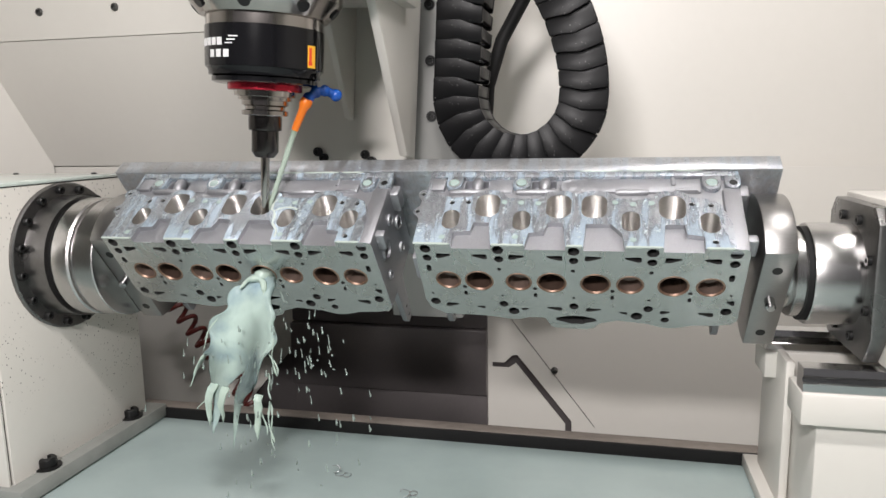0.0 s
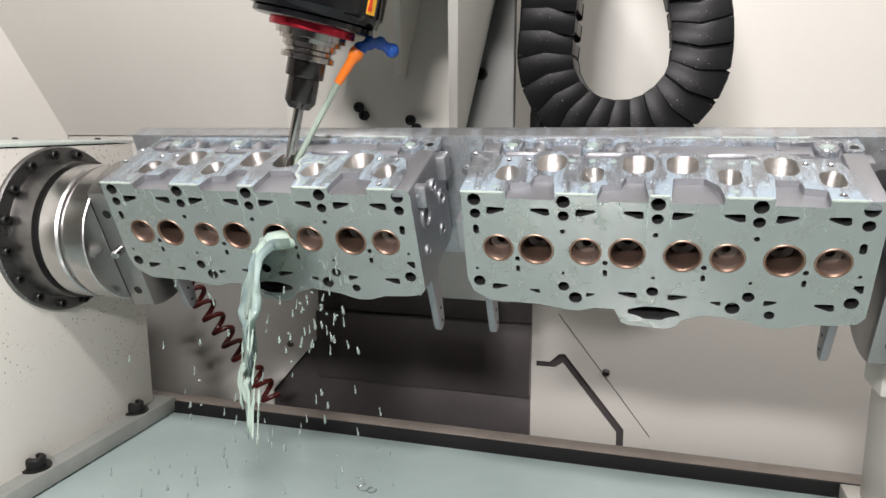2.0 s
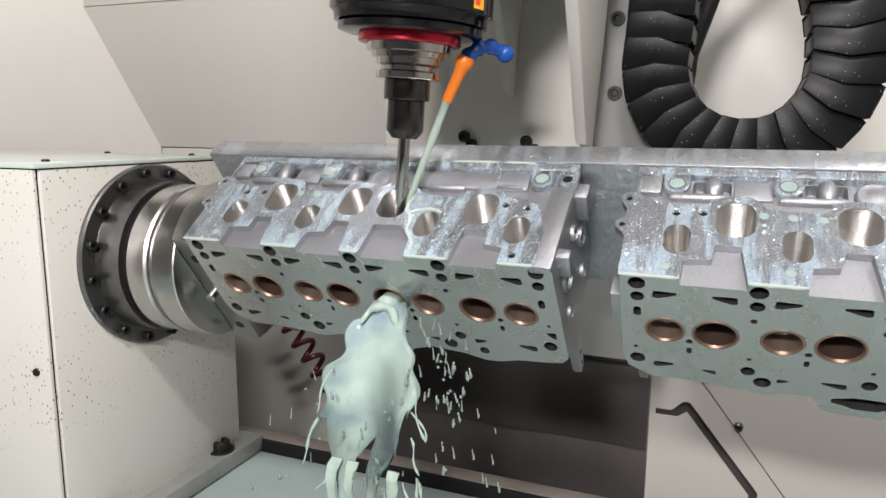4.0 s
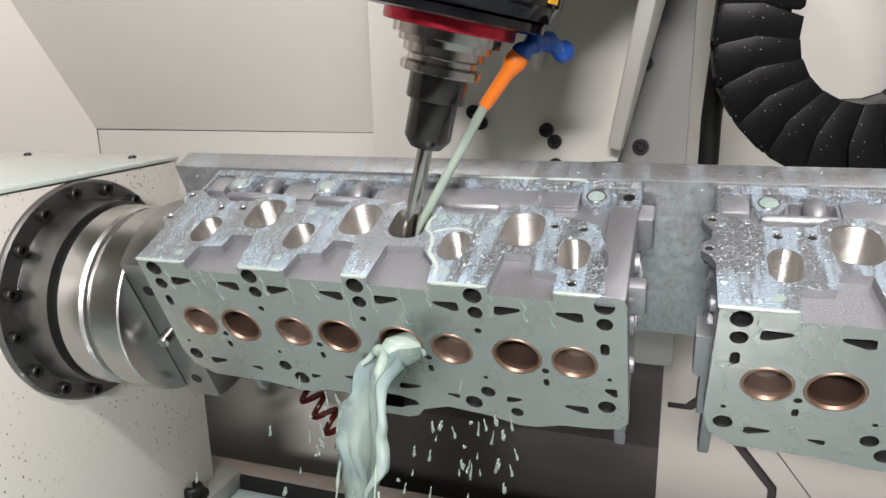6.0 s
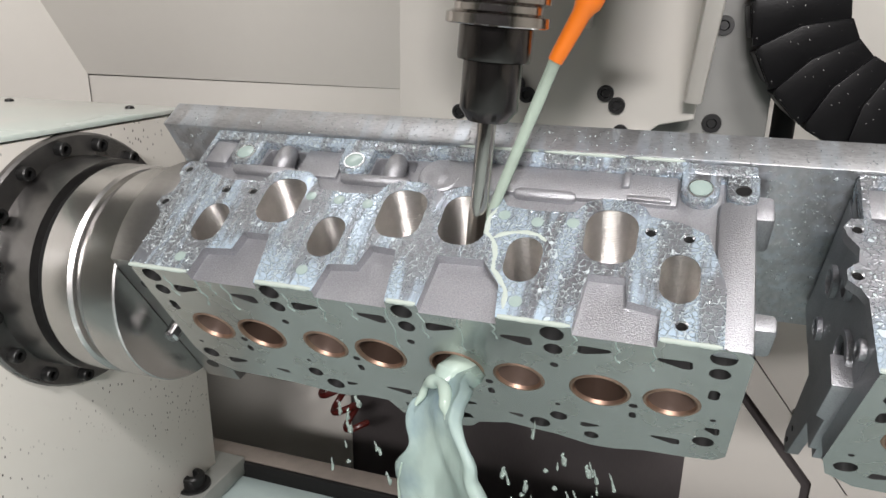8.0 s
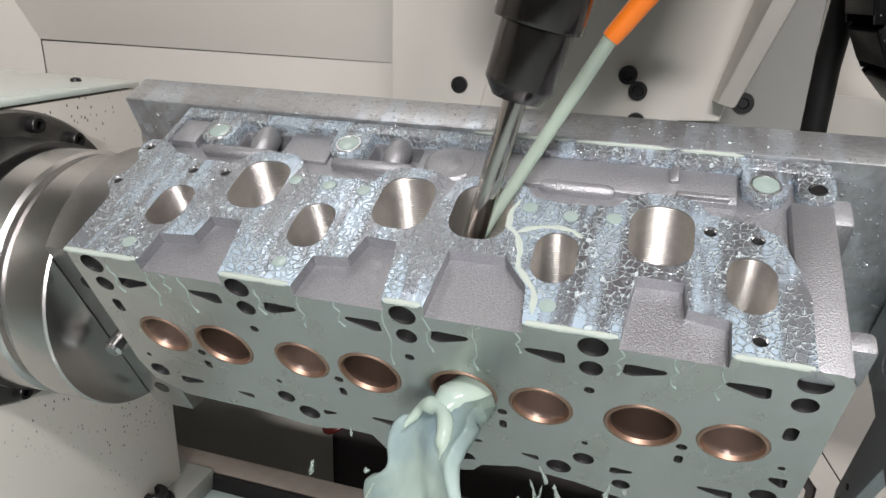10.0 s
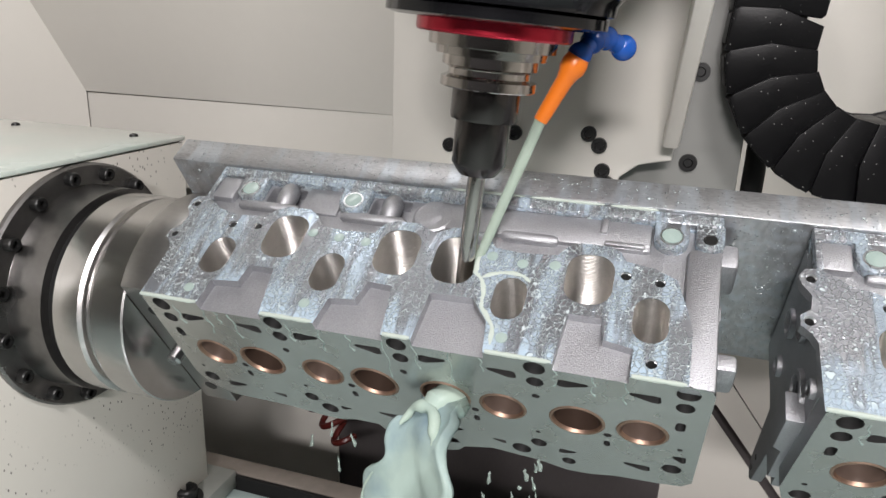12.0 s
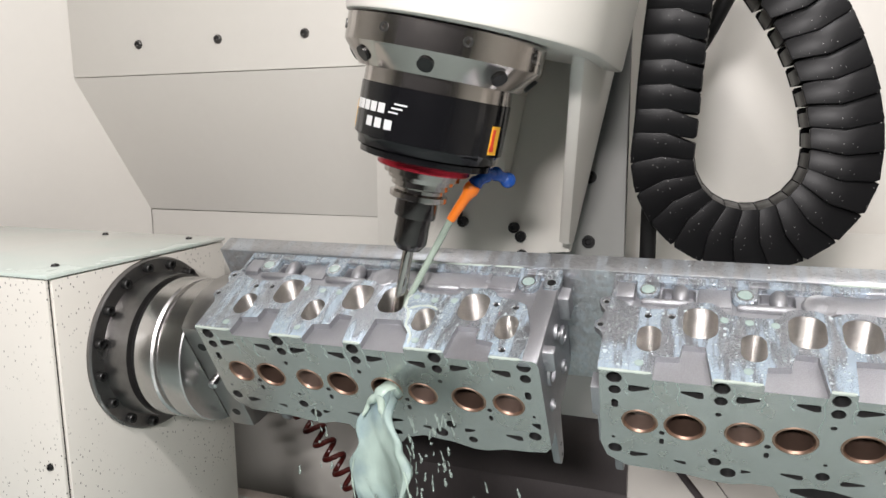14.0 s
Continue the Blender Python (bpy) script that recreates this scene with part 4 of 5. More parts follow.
        lathe(bm, [(0.002, 0), (0.006, 0), (0.006, 0.004), (0.003, 0.004), (0.003, 0.001), (0.0001, 0.001)], 14, pose(0.1265, y, z, 0, 90, 0))
        part("arm_screw", bm, SCREW, t)
    # coolant nozzle of ball joints
    bm = bmesh.new()
    balls = [(0.0732, 0.062, 0.0781), (0.062, 0.050, 0.083), (0.055, 0.036, 0.080), (0.050, 0.024, 0.072)]
    for k, p in enumerate(balls):
        g = bmesh.ops.create_icosphere(bm, subdivisions=3, radius=0.0078 if k else 0.0085)
        bmesh.ops.translate(bm, verts=g["verts"], vec=p)
    tube(bm, balls, 0.0062, 14)
    part("hose_joint", bm, BLUE, t, "blue ball-jointed coolant hose")
    tip, root = Vector((0.0325, 0.0199, 0.029)), Vector((0.049, 0.020, 0.068))
    d = (tip - root).normalized()
    bm = bmesh.new()
    tube(bm, [root - d * 0.003, root + d * 0.001, root + d * 0.006, root + d * 0.009, root + d * 0.0135, tip - d * 0.006, tip], [0.0070, 0.0084, 0.0082, 0.0066, 0.0056, 0.0050, 0.0047], 22)
    part("nozzle", bm, ORANGE, t, "orange plastic nozzle")
    bm = bmesh.new()
    aim = Vector((0.002, 0.002, -0.085))
    tube(bm, [tip + (aim - tip) * k / 8 for k in range(9)], [0.0038 - 0.00008 * k + 0.0001 * (k % 3) for k in range(9)], 12)
    part("coolant_jet", bm, MILK, t, "thin straight jet of milky coolant")
    # warning labels, printed marks
    def wrap(name, mat, r, a0, a1, h0, h1, label=""):
        bm = bmesh.new()
        n = max(2, int(abs(a1 - a0) / 0.06))
        vs = [[bm.verts.new((q * math.cos(a0 + (a1 - a0) * k / n), q * math.sin(a0 + (a1 - a0) * k / n), h)) for q, h in ((r, h0), (r, h1), (r - 0.0004, h1), (r - 0.0004, h0))] for k in range(n + 1)]
        for a, b in zip(vs, vs[1:]):
            for k in range(4):
                bm.faces.new((a[k], b[k], b[(k + 1) % 4], a[(k + 1) % 4]))
        bm.faces.new(vs[0])
        bm.faces.new(vs[-1][::-1])
        return part(name, bm, mat, t, label)
    for a0 in (radians(-20), radians(193)):
        lab = wrap("warning_label", YELLOW, 0.0749, a0, a0 + 0.19, 0.107, 0.134, "orange and yellow warning label")
        for h0, h1, b0, b1 in ((0.114, 0.131, 0.03, 0.09), (0.110, 0.1145, 0.015, 0.105)):
            wrap("label_print", REDPRINT, 0.0752, a0 + b0, a0 + b1, h0, h1)
    # maker's mark as plain bars
    for row, (h0, h1) in enumerate(((0.1275, 0.1365), (0.1135, 0.1225))):
        for k in range(5 if row == 0 else 3):
            a0 = radians(215 + 8.2 * k) if row == 0 else radians(237 + 9.5 * k)
            wrap("printed_bar", SILVER, 0.0749, a0, a0 + radians(6.4), h0, h1)
    for k in range(3):
        wrap("printed_bar", SILVER, 0.0749, radians(258 + 2 * k), radians(266 + 3 * k), 0.129 + 0.004 * k, 0.1305 + 0.004 * k)
    return t


SPIN = spindle()


# ---- carriage and column ----
def carriage():
    t = thing("carriage", "cream painted vertical carriage with a grey screwed side strip", "carriage")
    bm = bmesh.new()
    box(bm, 0.598, 0.84, 0.262, 0.30, 0.075, 0.95, 0.003)
    part("back_plate", bm, PAINT, t)
    for x, z in ((0.668, 0.116), (0.668, 0.30), (0.83, 0.085)):
        bm = bmesh.new()
        lathe(bm, [(0.002, 0), (0.0078, 0), (0.0078, 0.004), (0.0045, 0.004), (0.004, 0.001), (0.0001, 0.001)], 16, pose(x, 0.262, z, 90, 0, 0))
        part("screw", bm, SCREW, t)
    bm = bmesh.new()
    box(bm, 0.842, 0.972, 0.280, 0.30, -0.15, 1.1, 0.002)
    part("side_strip", bm, PAINT_GREY, t, "grey steel strip with a row of screws")
    for z in (0.115, 0.207, 0.30, 0.392, 0.485):
        bm = bmesh.new()
        lathe(bm, [(0.002, 0), (0.0095, 0), (0.009, 0.003), (0.005, 0.003), (0.004, 0.0005), (0.0001, 0.0005)], 16, pose(0.922, 0.28, z, 90, 0, 0))
        part("screw", bm, SCREW, t)
    return t


CARRIAGE = carriage()


def cable_chain():
    """An energy chain hanging in a loop, link after link."""
    t = thing("cable_chain", "black plastic cable chain hanging in a loop", "cable chain")
    path = []
    cx, cz, r = 1.120, 0.215, 0.104
    for k in range(9):
        path.append((1.068 - 0.049 * math.sin(k / 9 * math.pi / 2), 0.66 - (0.66 - cz) * k / 9))
    for k in range(15):
        an = math.pi + math.pi * k / 14
        path.append((cx + r * math.cos(an), cz + r * math.sin(an) * 0.98))
    for k in range(1, 12):
        dz = 0.42 * k / 11
        path.append((cx + r - 0.115 * (dz / 0.26) ** 2, cz + dz))
    dist = [0]
    for a, b in zip(path, path[1:]):
        dist.append(dist[-1] + math.dist(a, b))
    n = int(dist[-1] / 0.03)
    at = lambda s: (np.interp(s, dist, [p[0] for p in path]), np.interp(s, dist, [p[1] for p in path]))
    # one link: two shield-shaped cheeks, an outer and an inner bar
    link = bmesh.new()
    shield = [(-0.037, -0.0215), (-0.030, -0.0225), (0.0, -0.014), (0.036, -0.016), (0.039, -0.013), (0.039, 0.008), (0.002, 0.019), (-0.032, 0.0175), (-0.037, 0.0145)]
    prism(link, shield, lambda a, b, c: (a, c - 0.16 * b, b), -0.052, -0.045, 0.0012)
    prism(link, shield, lambda a, b, c: (a, c + 0.16 * b, b), 0.045, 0.052, 0.0012)
    box(link, -0.038, -0.031, -0.047, 0.047, -0.015, 0.013, 0.001)
    box(link, 0.030, 0.038, -0.047, 0.047, -0.009, 0.009, 0.001)
    me = finish("link", link, CHAIN)
    for k in range(n):
        s = (k + 0.5) * 0.03
        p, q = at(s - 0.012), at(s + 0.012)
        an = math.degrees(math.atan2(q[1] - p[1], q[0] - p[0]))
        ob = new("link", me)
        ob.parent = t
        ob.matrix_basis = pose((p[0] + q[0]) / 2, 0.272 + 0.0016 * (k % 2), (p[1] + q[1]) / 2, 0, -(an + 90), 0)
    return t


CHAIN_LOOP = cable_chain()


def cable():
    t = thing("cable", "thick black cable running down behind the chain", "cable")
    bm = bmesh.new()
    tube(bm, [(1.14, 0.36, 0.62), (1.105, 0.365, 0.48), (1.07, 0.37, 0.41), (1.03, 0.37, 0.34), (1.005, 0.37, 0.26), (0.998, 0.37, 0.15), (0.998, 0.37, -0.1)], 0.012, 12)
    part("sheath", bm, RUBBER, t)


cable()


# ---- tailstock ----
def tailstock():
    t = thing("tailstock", "steel tailstock quill and flange on a cream painted pedestal", "tailstock")
    bm = bmesh.new()
    lathe(bm, [(0.02, 1.453), (0.061, 1.453), (0.062, 1.455), (0.062, 1.505), (0.02, 1.505)], 56, pose(0, 0, 0, 0, 90, 0))
    part("quill", bm, STEEL, t)
    bm = bmesh.new()
    prism(bm, [(-0.065, -0.09), (0.065, -0.09), (0.085, -0.06), (0.085, 0.07), (0.07, 0.088), (-0.07, 0.088), (-0.085, 0.07), (-0.085, -0.06)], YZ, 1.505, 1.523, 0.003)
    part("flange", bm, STEEL_DARK, t)
    bm = bmesh.new()
    box(bm, 1.5235, 1.9, -0.09, 0.09, -0.092, 0.094, 0.004)
    part("body", bm, PAINT, t)
    for k in range(8):
        an = 2 * math.pi * (k + 0.5) / 8
        bm = bmesh.new()
        lathe(bm, [(0.001, 0), (0.006, 0), (0.006, 0.005), (0.003, 0.005), (0.003, 0.001), (0.0001, 0.001)], 14, pose(1.505, 0.075 * math.cos(an), 0.075 * math.sin(an), 0, -90, 0))
        part("flange_screw", bm, SCREW, t)
    return t


tailstock()


def pedestal():
    t = thing("tailstock_pedestal", "cream painted pedestal carrying two bright ground rails", "pedestal")
    bm = bmesh.new()
    box(bm, 1.46, 2.3, -0.075, 0.15, -0.335, -0.16, 0.004)
    part("base", bm, PAINT, t)
    bm = bmesh.new()
    box(bm, 1.447, 1.459, 0.02, 0.15, -0.335, -0.12, 0.004)
    part("end_post", bm, PAINT, t)
    bm = bmesh.new()
    box(bm, 1.43, 2.3, -0.03, 0.17, -0.337, -0.318, 0.002)
    part("foot", bm, PAINT, t)
    for y, x in ((-0.075, 1.438), (0.085, 1.432)):
        bm = bmesh.new()
        box(bm, x, 2.3, y - 0.018, y + 0.045, -0.16, -0.122, 0.003)
        part("rail_bed", bm, PAINT, t)
        bm = bmesh.new()
        prism(bm, [(y - 0.012, -0.122), (y - 0.012, -0.112), (y - 0.006, -0.107), (y - 0.012, -0.102), (y - 0.010, -0.094), (y + 0.014, -0.094), (y + 0.014, -0.122)], YZ, x + 0.002, 2.3)
        part("rail", bm, RAIL, t)
    return t


pedestal()


# ---- behind the table ----
def trough_panel(name, sign, mid):
    """A sheet with a bent slot, an oblique seam and a screw."""
    t = thing(name, "cream sheet-metal panel with an oblique slot and seam", "panel")
    fx = lambda pts: [(mid + sign * (a - 0.727), b) for a, b in pts]
    seam = fx([(1.0165, -0.237), (1.2045, -0.480), (1.2025, -0.481), (1.0145, -0.238)])
    slot = fx([(0.972, -0.352), (0.972, -0.340), (1.000, -0.340), (1.018, -0.322), (1.030, -0.321), (1.152, -0.470), (1.152, -0.60), (1.138, -0.60), (1.138, -0.478), (1.026, -0.340), (1.010, -0.352)])
    out = fx([(0.962, -1.0), (2.2 if sign > 0 else 1.9, -1.0), (2.2 if sign > 0 else 1.9, 0.1), (0.962, 0.1)])
    bm = bmesh.new()
    if sign > 0:
        sheet(bm, out, [seam, slot], XZ, 0.600)
    else:
        # cut away obliquely beside the way cover; the dark backing there paints a shadow
        sheet(bm, [(0.51, 0.1), (0.51, -0.295), (0.36, -0.47), (0.36, -1.0), (-0.43, -1.0), (-0.43, 0.1)], [], XZ, 0.600)
    g = bmesh.ops.extrude_face_region(bm, geom=bm.faces[:])
    bmesh.ops.translate(bm, verts=[v for v in g["geom"] if isinstance(v, bmesh.types.BMVert)], vec=(0, 0.004, 0))
    part("sheet", bm, PAINT, t)
    # dark sheet behind the panel, painting the shade in its openings
    bm = bmesh.new()
    c = fx([(0.97, -0.9), (1.3, -0.2)])
    box(bm, min(c[0][0], c[1][0]), max(c[0][0], c[1][0]), 0.612, 0.618, -0.9, -0.2)
    part("dark_backing", bm, COVER, t)
    bm = bmesh.new()
    x, z = fx([(1.113 if sign > 0 else 1.062, -0.352)])[0]
    lathe(bm, [(0.002, 0), (0.008, 0), (0.007, 0.004), (0.004, 0.006), (0.003, 0.002), (0.0001, 0.002)], 16, pose(x, 0.60, z, 90, 0, 0))
    part("screw", bm, STEEL_DARK, t)


trough_panel("trough_panel", 1, 0.727)
trough_panel("trough_panel", -1, 0.745)


def way_cover():
    t = thing("way_cover", "dark telescopic steel way cover behind the table", "way cover")
    for k, (z0, z1, y) in enumerate(((-0.414, -0.262, 0.575), (-0.62, -0.416, 0.585), (-0.26, -0.05, 0.59))):
        bm = bmesh.new()
        box(bm, 0.487, 0.962, y, 0.636, z0, z1, 0.002)
        part("segment", bm, COVER, t)
    return t


way_cover()


def coil_hose():
    t = thing("coil_hose", "dark red spiral air hose", "hose")
    bm = bmesh.new()
    pts = []
    for k in range(260):
        s = k / 259
        an = s * 2 * math.pi * 10
        c = Vector((0.256 + 0.208 * s, 0.42, -0.145 - 0.265 * s))
        pts.append(c + Vector((0.013 * math.cos(an), 0.016 * math.sin(an), 0.013 * math.cos(an))))
    tube(bm, pts, 0.0052, 8)
    part("coil", bm, COIL, t)


coil_hose()


# ---- swarf ----
def swarf(x, y, z, seed, size):
    rng = random.Random(seed)
    bm = bmesh.new()
    for q in range(3):
        a0, r, ox, oy = rng.uniform(0, 6.3), size * rng.uniform(0.5, 1.0), rng.uniform(-size, size), rng.uniform(-size, size)
        tube(bm, [(ox + r * math.cos(a0 + 0.5 * k), oy + r * math.sin(a0 + 0.5 * k), 0.0012 + size * 0.09 * k * (q % 2)) for k in range(12)], 0.0006, 5)
    ob = tagged(new("swarf", finish("swarf", bm, ALU)), "curled aluminium chips lying in coolant", "chips", "loose chips")
    ob.matrix_basis = pose(x, y, z)
    return ob


for k, (x, y, z, size) in enumerate(((0.10, -0.02, 0.1195, 0.012), (0.13, -0.05, 0.1195, 0.009), (0.06, -0.06, 0.1195, 0.010), (0.83, 0.02, -0.3375, 0.010),
                                     (0.70, -0.10, -0.3375, 0.008), (0.95, -0.02, -0.3375, 0.007), (0.78, -0.16, -0.3375, 0.009))):
    swarf(x, y, z, k, size)


# ---- running coolant ----
def stream():
    """Coolant that pours out of the valve bore: a hollow lip, thin sheets with thick ragged edges, strands."""
    t = thing("coolant_stream", "milky mint-green coolant pouring from the valve bore", "coolant")
    def curtain(name, path, width, bow, thin, rim, seed, mat, ragged=0.25, lump=0.004):
        pts = [Vector(p) for p in path]
        cols, n = 40, 56
        front, rear = [], []
        for j in range(cols + 1):
            a = -1 + 2 * j / cols
            reach = (1 - ragged * (0.1 + 0.7 * a * a + 0.7 * noise.noise(Vector((a * 2.9, seed, 0)))) - 0.2 * ragged * abs(noise.noise(Vector((a * 6, 0, seed))))) * (len(pts) - 1)
            fr, re = [], []
            for i in range(n + 1):
                s = reach * i / n
                k = min(int(s), len(pts) - 2)
                c = pts[k].lerp(pts[k + 1], s - k)
                d = (pts[k + 1] - pts[k]).normalized()
                out = Vector((1, 0, 0)).cross(d).normalized()
                if out.y > 0:
                    out = -out
                w = np.interp(s, range(len(width)), width) * (1 + 0.30 * min(1, i / 10) * noise.noise(Vector((s * 1.7, seed, 4 if a > 0 else 9))))
                h = np.interp(s, range(len(bow)), bow)
                th = (thin + rim * abs(a) ** 4) * min(1, (n - i) / 6 + 0.05) * (1 - 0.9 * max(0, abs(a) - 0.93) / 0.07)
                v = c + Vector((w * a, 0, 0)) + out * h * (a * a - 0.6)
                e = min(1.0, i / 8)
                v = v + e * (noise.noise_vector(v * 20 + Vector((seed, 0, 0))) * lump + noise.noise_vector(v * 60 + Vector((0, seed, 0))) * lump * 0.25)
                th *= 1 + 0.45 * e * noise.noise(v * 45)
                fr.append(v + out * th)
                re.append(v - out * th)
            front.append(fr)
            rear.append(re)
        bm = bmesh.new()
        fv = [[bm.verts.new(v) for v in q] for q in front]
        rv = [[bm.verts.new(v) for v in q] for q in rear]
        for j in range(cols):
            for i in range(n):
                bm.faces.new((fv[j][i], fv[j][i + 1], fv[j + 1][i + 1], fv[j + 1][i]))
                bm.faces.new((rv[j][i], rv[j + 1][i], rv[j + 1][i + 1], rv[j][i + 1]))
            bm.faces.new((fv[j][0], fv[j + 1][0], rv[j + 1][0], rv[j][0]))
            bm.faces.new((fv[j][n], rv[j][n], rv[j + 1][n], fv[j + 1][n]))
        for j, flip in ((0, 0), (cols, 1)):
            for i in range(n):
                q = (fv[j][i], rv[j][i], rv[j][i + 1], fv[j][i + 1])
                bm.faces.new(q[::-1] if flip else q)
        bmesh.ops.recalc_face_normals(bm, faces=bm.faces)
        ob = new(name, finish(name, bm, mat, 180))
        ob.parent = t
        return ob
    fall = [(0, 0.012, -0.004), (0, -0.006, -0.006), (0, -0.020, -0.022), (-0.001, -0.030, -0.055), (-0.003, -0.037, -0.095), (-0.006, -0.043, -0.150), (-0.010, -0.048, -0.225)]
    wide = [0.0120, 0.0165, 0.028, 0.040, 0.046, 0.044, 0.034]
    curtain("sheet", fall, wide, [-0.004, -0.006, -0.002, 0.005, 0.009, 0.009, 0.005], 0.0020, 0.0042, 1.3, SHEET, 0.38, 0.008)
    # rounded arch of coolant over the hollow at the bore
    bm = bmesh.new()
    arch, thick = [], []
    for q in range(33):
        an = radians(-4 + 188 * q / 32)
        v = Vector((0.0175 * math.cos(an), -0.016 - 0.010 * (1 - math.sin(an)), -0.019 + 0.016 * math.sin(an)))
        arch.append(v + noise.noise_vector(v * 60) * 0.0032)
        thick.append((0.0026 + 0.0012 * math.sin(an)) * (1 + 0.6 * noise.noise(v * 110)) * min(1, 0.35 + 0.2 * min(q, 32 - q)))
    tube(bm, arch, thick, 14)
    part("lip", bm, COOLANT, t)
    bm = bmesh.new()
    tube(bm, [(0, 0.018, -0.003), (0, 0.004, -0.003), (0, -0.008, -0.004), (0, -0.016, -0.008)], [0.010, 0.0115, 0.0105, 0.006], 18)
    part("throat", bm, COOLANT, t)
    for k, (x, ln) in enumerate(((-0.029, 0.06), (-0.012, 0.05), (0.031, 0.06))):
        low = curtain("fringe", [(x, -0.044, -0.150), (x * 1.06, -0.046, -0.150 - ln * 0.4), (x * 1.1, -0.048, -0.150 - ln * 0.75), (x * 1.12, -0.049, -0.150 - ln)],
                [0.006, 0.005, 0.0035, 0.0015], [0.001, 0.001, 0.001, 0.001], 0.0012, 0.0008, 11.0 + 1.7 * k, COOLANT, 0.3, 0.007)
    rng = random.Random(5)
    for k in range(10):
        x = rng.uniform(0.038, 0.050) * (1 if k % 3 else -1)
        z0 = rng.uniform(-0.17, -0.06)
        ln = rng.uniform(0.02, 0.07)
        bm = bmesh.new()
        pts = [(x + 0.003 * math.sin(5 * q + k) + x * 0.4 * q, -0.036 - 0.006 * q + 0.004 * math.cos(k), z0 - ln * q) for q in (0, 0.15, 0.3, 0.45, 0.6, 0.75, 0.9, 1.0)]
        tube(bm, pts, [r * rng.uniform(0.4, 1.3) for r in (0.0008, 0.0018, 0.0014, 0.0010, 0.0017, 0.0009, 0.0013, 0.0003)], 8)
        part("strand", bm, COOLANT, t)
    return t, low


STREAM, TAIL = stream()


def drop_mesh(k):
    bm = bmesh.new()
    r = (0.0009, 0.0012, 0.0016, 0.0011, 0.0020, 0.0014)[k]
    ln = (5.0, 8.0, 5.0, 10.0, 3.4, 1.5)[k]
    prof = [(0.0001, -r * 1.2), (r * 0.7, -r * 0.8), (r, 0), (r * 0.75, r * ln * 0.3), (r * 0.4, r * ln * 0.55), (r * 0.55, r * ln * 0.75), (0.0001, r * ln)]
    lathe(bm, prof, 9)
    for v in bm.verts:
        v.co += noise.noise_vector(v.co * 420 + Vector((k * 3.1, 0, 0))) * r * 0.7
    return finish("coolant_drop", bm, DROP)


DROP_MESHES = [drop_mesh(k) for k in range(6)]
DROPS = []
for k in range(170):
    ob = tagged(new("coolant_drop", DROP_MESHES[k % 6]), "falling drop of milky coolant under the cylinder head", "drop", "falling drops of coolant")
    DROPS.append(ob)

# how far the pour swings to the rotary unit (seconds, degrees)
SWING = [(0, 11), (0.5, 18), (1, 30), (1.5, 38), (2, 8), (2.5, 6), (3, 26), (3.5, 28), (4, 3), (4.5, 14), (5, 28), (5.5, 34), (6, 8), (6.5, 2), (7, 12), (7.5, 6), (8, -10),
         (8.5, 8), (9, 22), (9.5, 26), (10, 2), (10.5, -4), (11, 8), (11.5, 4), (12, 2), (12.5, 13), (13, 8), (13.5, -8), (14, -12)]

# how far the sheet of coolant turns edge-on (seconds, degrees)
EDGE = [(0, 5), (0.5, 58), (1, 66), (1.5, 60), (2, 52), (2.5, 62), (3, 66), (3.5, 48), (4, 2), (4.5, 55), (5, 66), (5.5, 60), (6, 50), (6.5, 40), (7, 60), (7.5, 4), (8, 35),
        (8.5, 60), (9, 66), (9.5, 58), (10, 45), (10.5, 30), (11, 56), (11.5, 2), (12, 35), (12.5, 45), (13, 10), (13.5, 35), (14, 25)]


def turn_at(t):
    return float(np.interp(t, [a for a, b in TURN], [b for a, b in TURN]))


def bore_at(t):
    """Where the valve bore opens, as the heads turn."""
    return pose(0, 0, 0, 37 + turn_at(t)) @ Vector((0.774, -0.068, 0.0455))


def swing_at(t):
    return float(np.interp(t, [a for a, b in SWING], [b for a, b in SWING]))


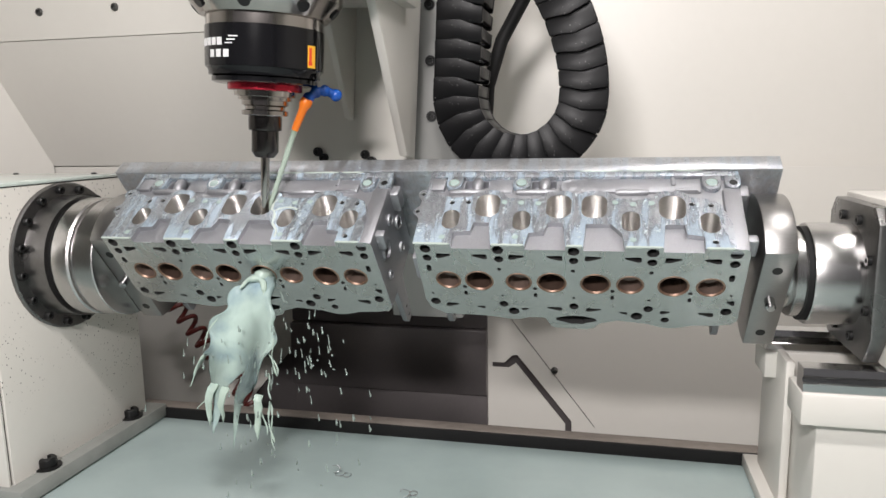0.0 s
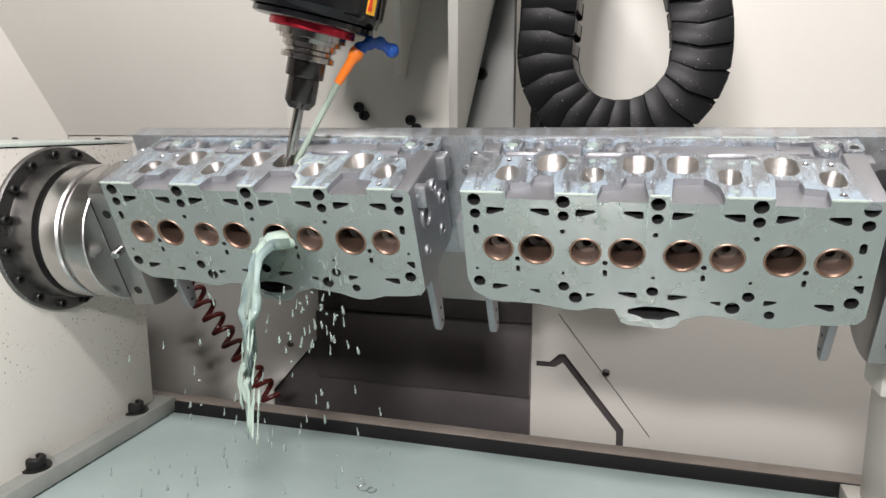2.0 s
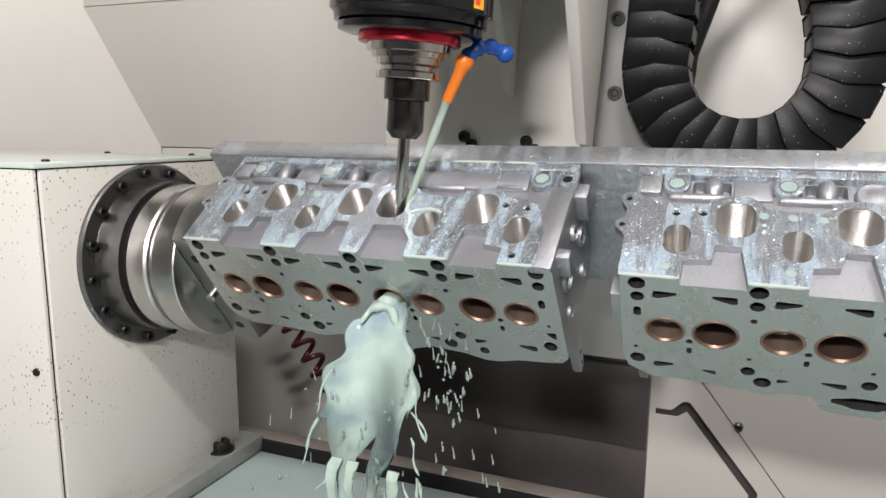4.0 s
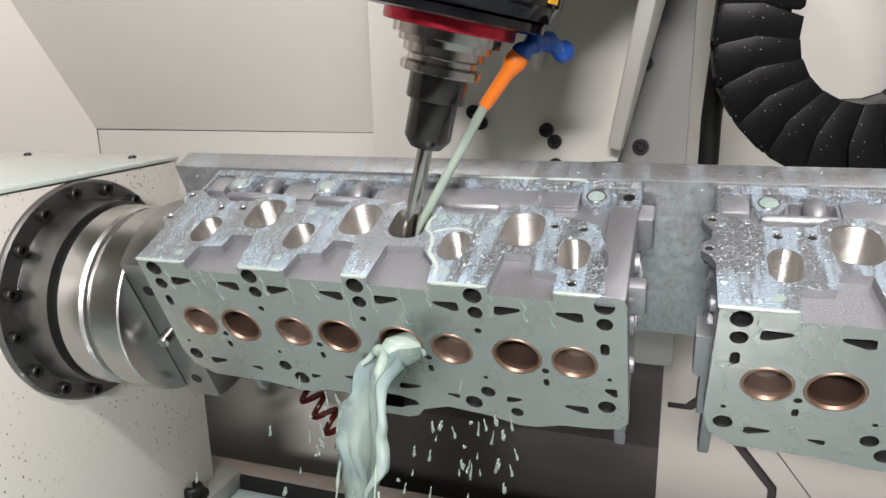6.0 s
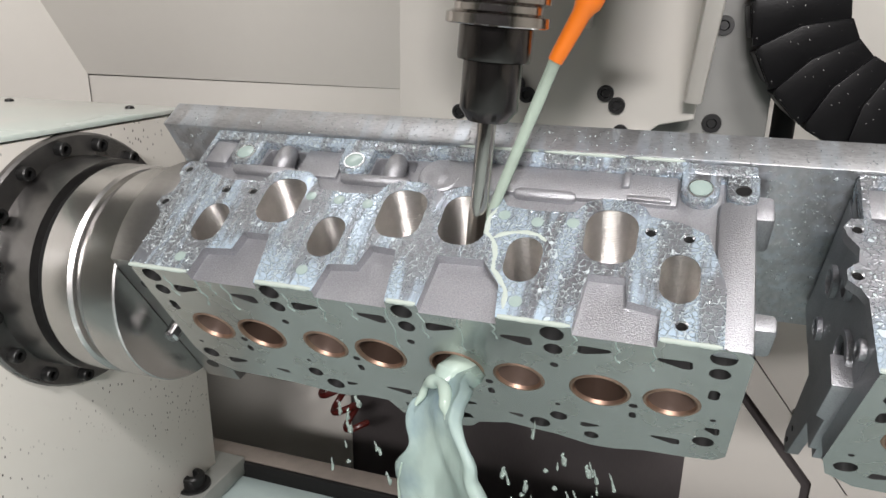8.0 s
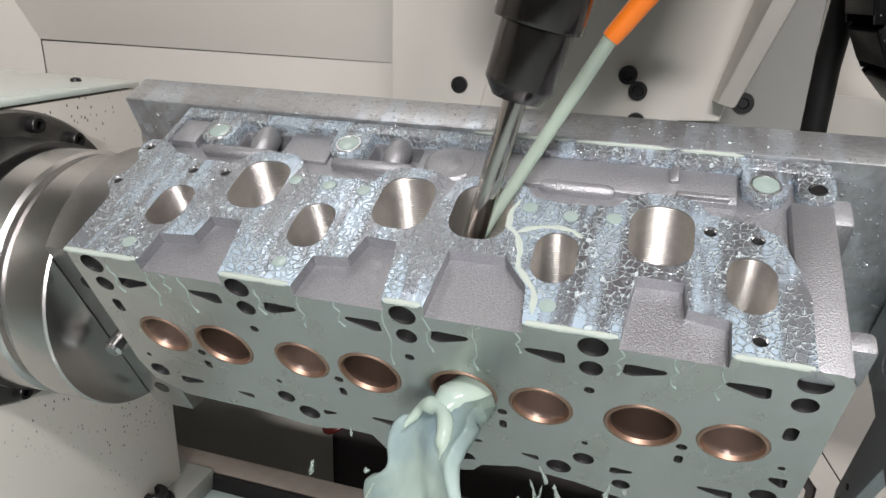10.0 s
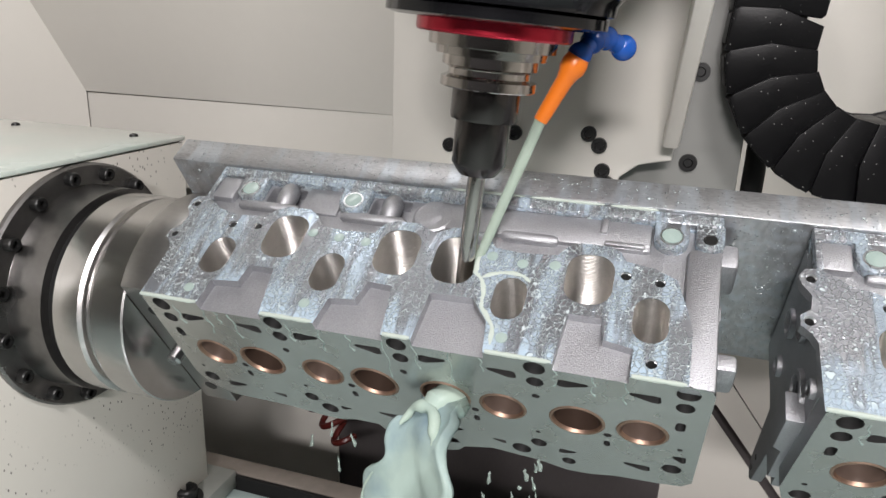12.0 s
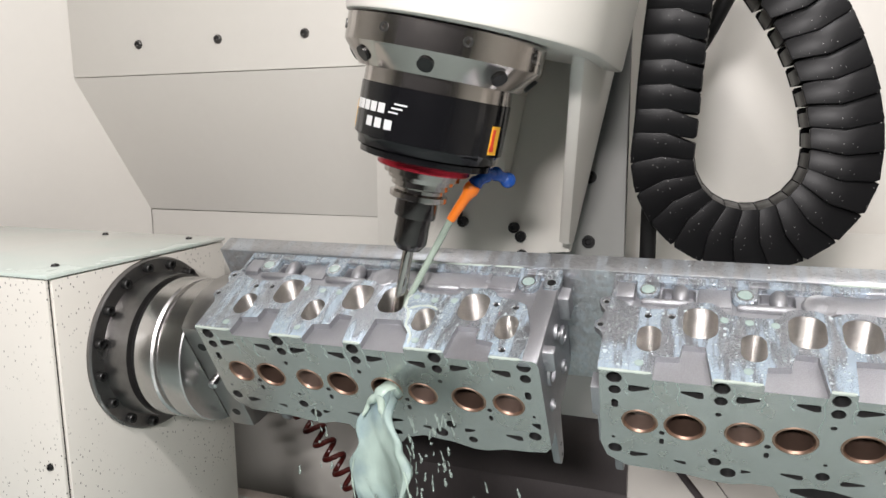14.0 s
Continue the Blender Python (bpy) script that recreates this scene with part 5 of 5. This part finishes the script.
def motions():
    rows, tail = [], []
    for k in range(57):
        t = k / 4
        p = bore_at(t)
        s = swing_at(t)
        e = float(np.interp(t, [a for a, b in EDGE], [b for a, b in EDGE]))
        rows.append((t, Matrix.Translation(p) @ pose(0, 0, 0, 0, s - 11 * math.sin(radians(e)), 0) @ pose(0, 0, 0, 0, 0, 4 * math.sin(2.1 * t) - e)))
        tail.append((t, Matrix.Translation((0, 0, -0.07)) @ pose(0, 0, 0, 4 * math.sin(3.3 * t), -0.5 * s + 3 * math.sin(5.1 * t), 0) @ Matrix.Translation((0, 0, 0.07))))
    walk(STREAM, rows)
    walk(TAIL, tail)
    rng = random.Random(11)
    for k, ob in enumerate(DROPS):
        period, start = rng.uniform(0.42, 0.62), rng.uniform(0, 0.6)
        vx, vy, dx, dz = rng.uniform(-0.25, 0.50), rng.uniform(-0.25, 0.08), (rng.uniform(0.034, 0.085) if k % 5 else rng.uniform(-0.075, -0.048)), rng.uniform(-0.085, -0.012)
        fall, t = [], -start
        while t < 14.0:
            p = bore_at(max(t, 0)) + Vector((dx, -0.03, dz))
            swing = math.sin(radians(swing_at(max(t, 0)))) * 0.5
            for q in (0.0, 0.33, 0.66, 0.999):
                w = t + q * (period - 0.05)
                h = q * (period - 0.05)
                if 0 < w < 14.0:
                    fall.append((w, pose(p.x + (vx - swing) * h, p.y + vy * h, max(p.z - 0.22 * h - 0.95 * h * h, -0.36), 0, -0.6 * math.degrees(math.atan2(vx - swing, 0.6 + 1.6 * h)), 0)))
            t += period
        walk(ob, [(0, fall[0][1])] + fall + [(14.0, fall[-1][1])])

    for head, x in zip(HEADS, (0.573, 1.006)):
        walk(head, [(t, pose(x, 0, 0, 37 + a)) for t, a in TURN])
    walk(FIXTURE, [(t, pose(0, 0, 0, 37 + a)) for t, a in TURN])
    walk(SPIN, [(t, pose(x, y, z, 0, b, 0)) for t, x, y, z, b in SPINDLE])
    walk(CARRIAGE, [(t, pose(0, y + 0.055, z - 0.158)) for t, x, y, z, b in SPINDLE])
    walk(CHAIN_LOOP, [(t, pose(0.0055 * (b - 12) + 0.003, 0, 0.02)) for t, x, y, z, b in SPINDLE])


motions()
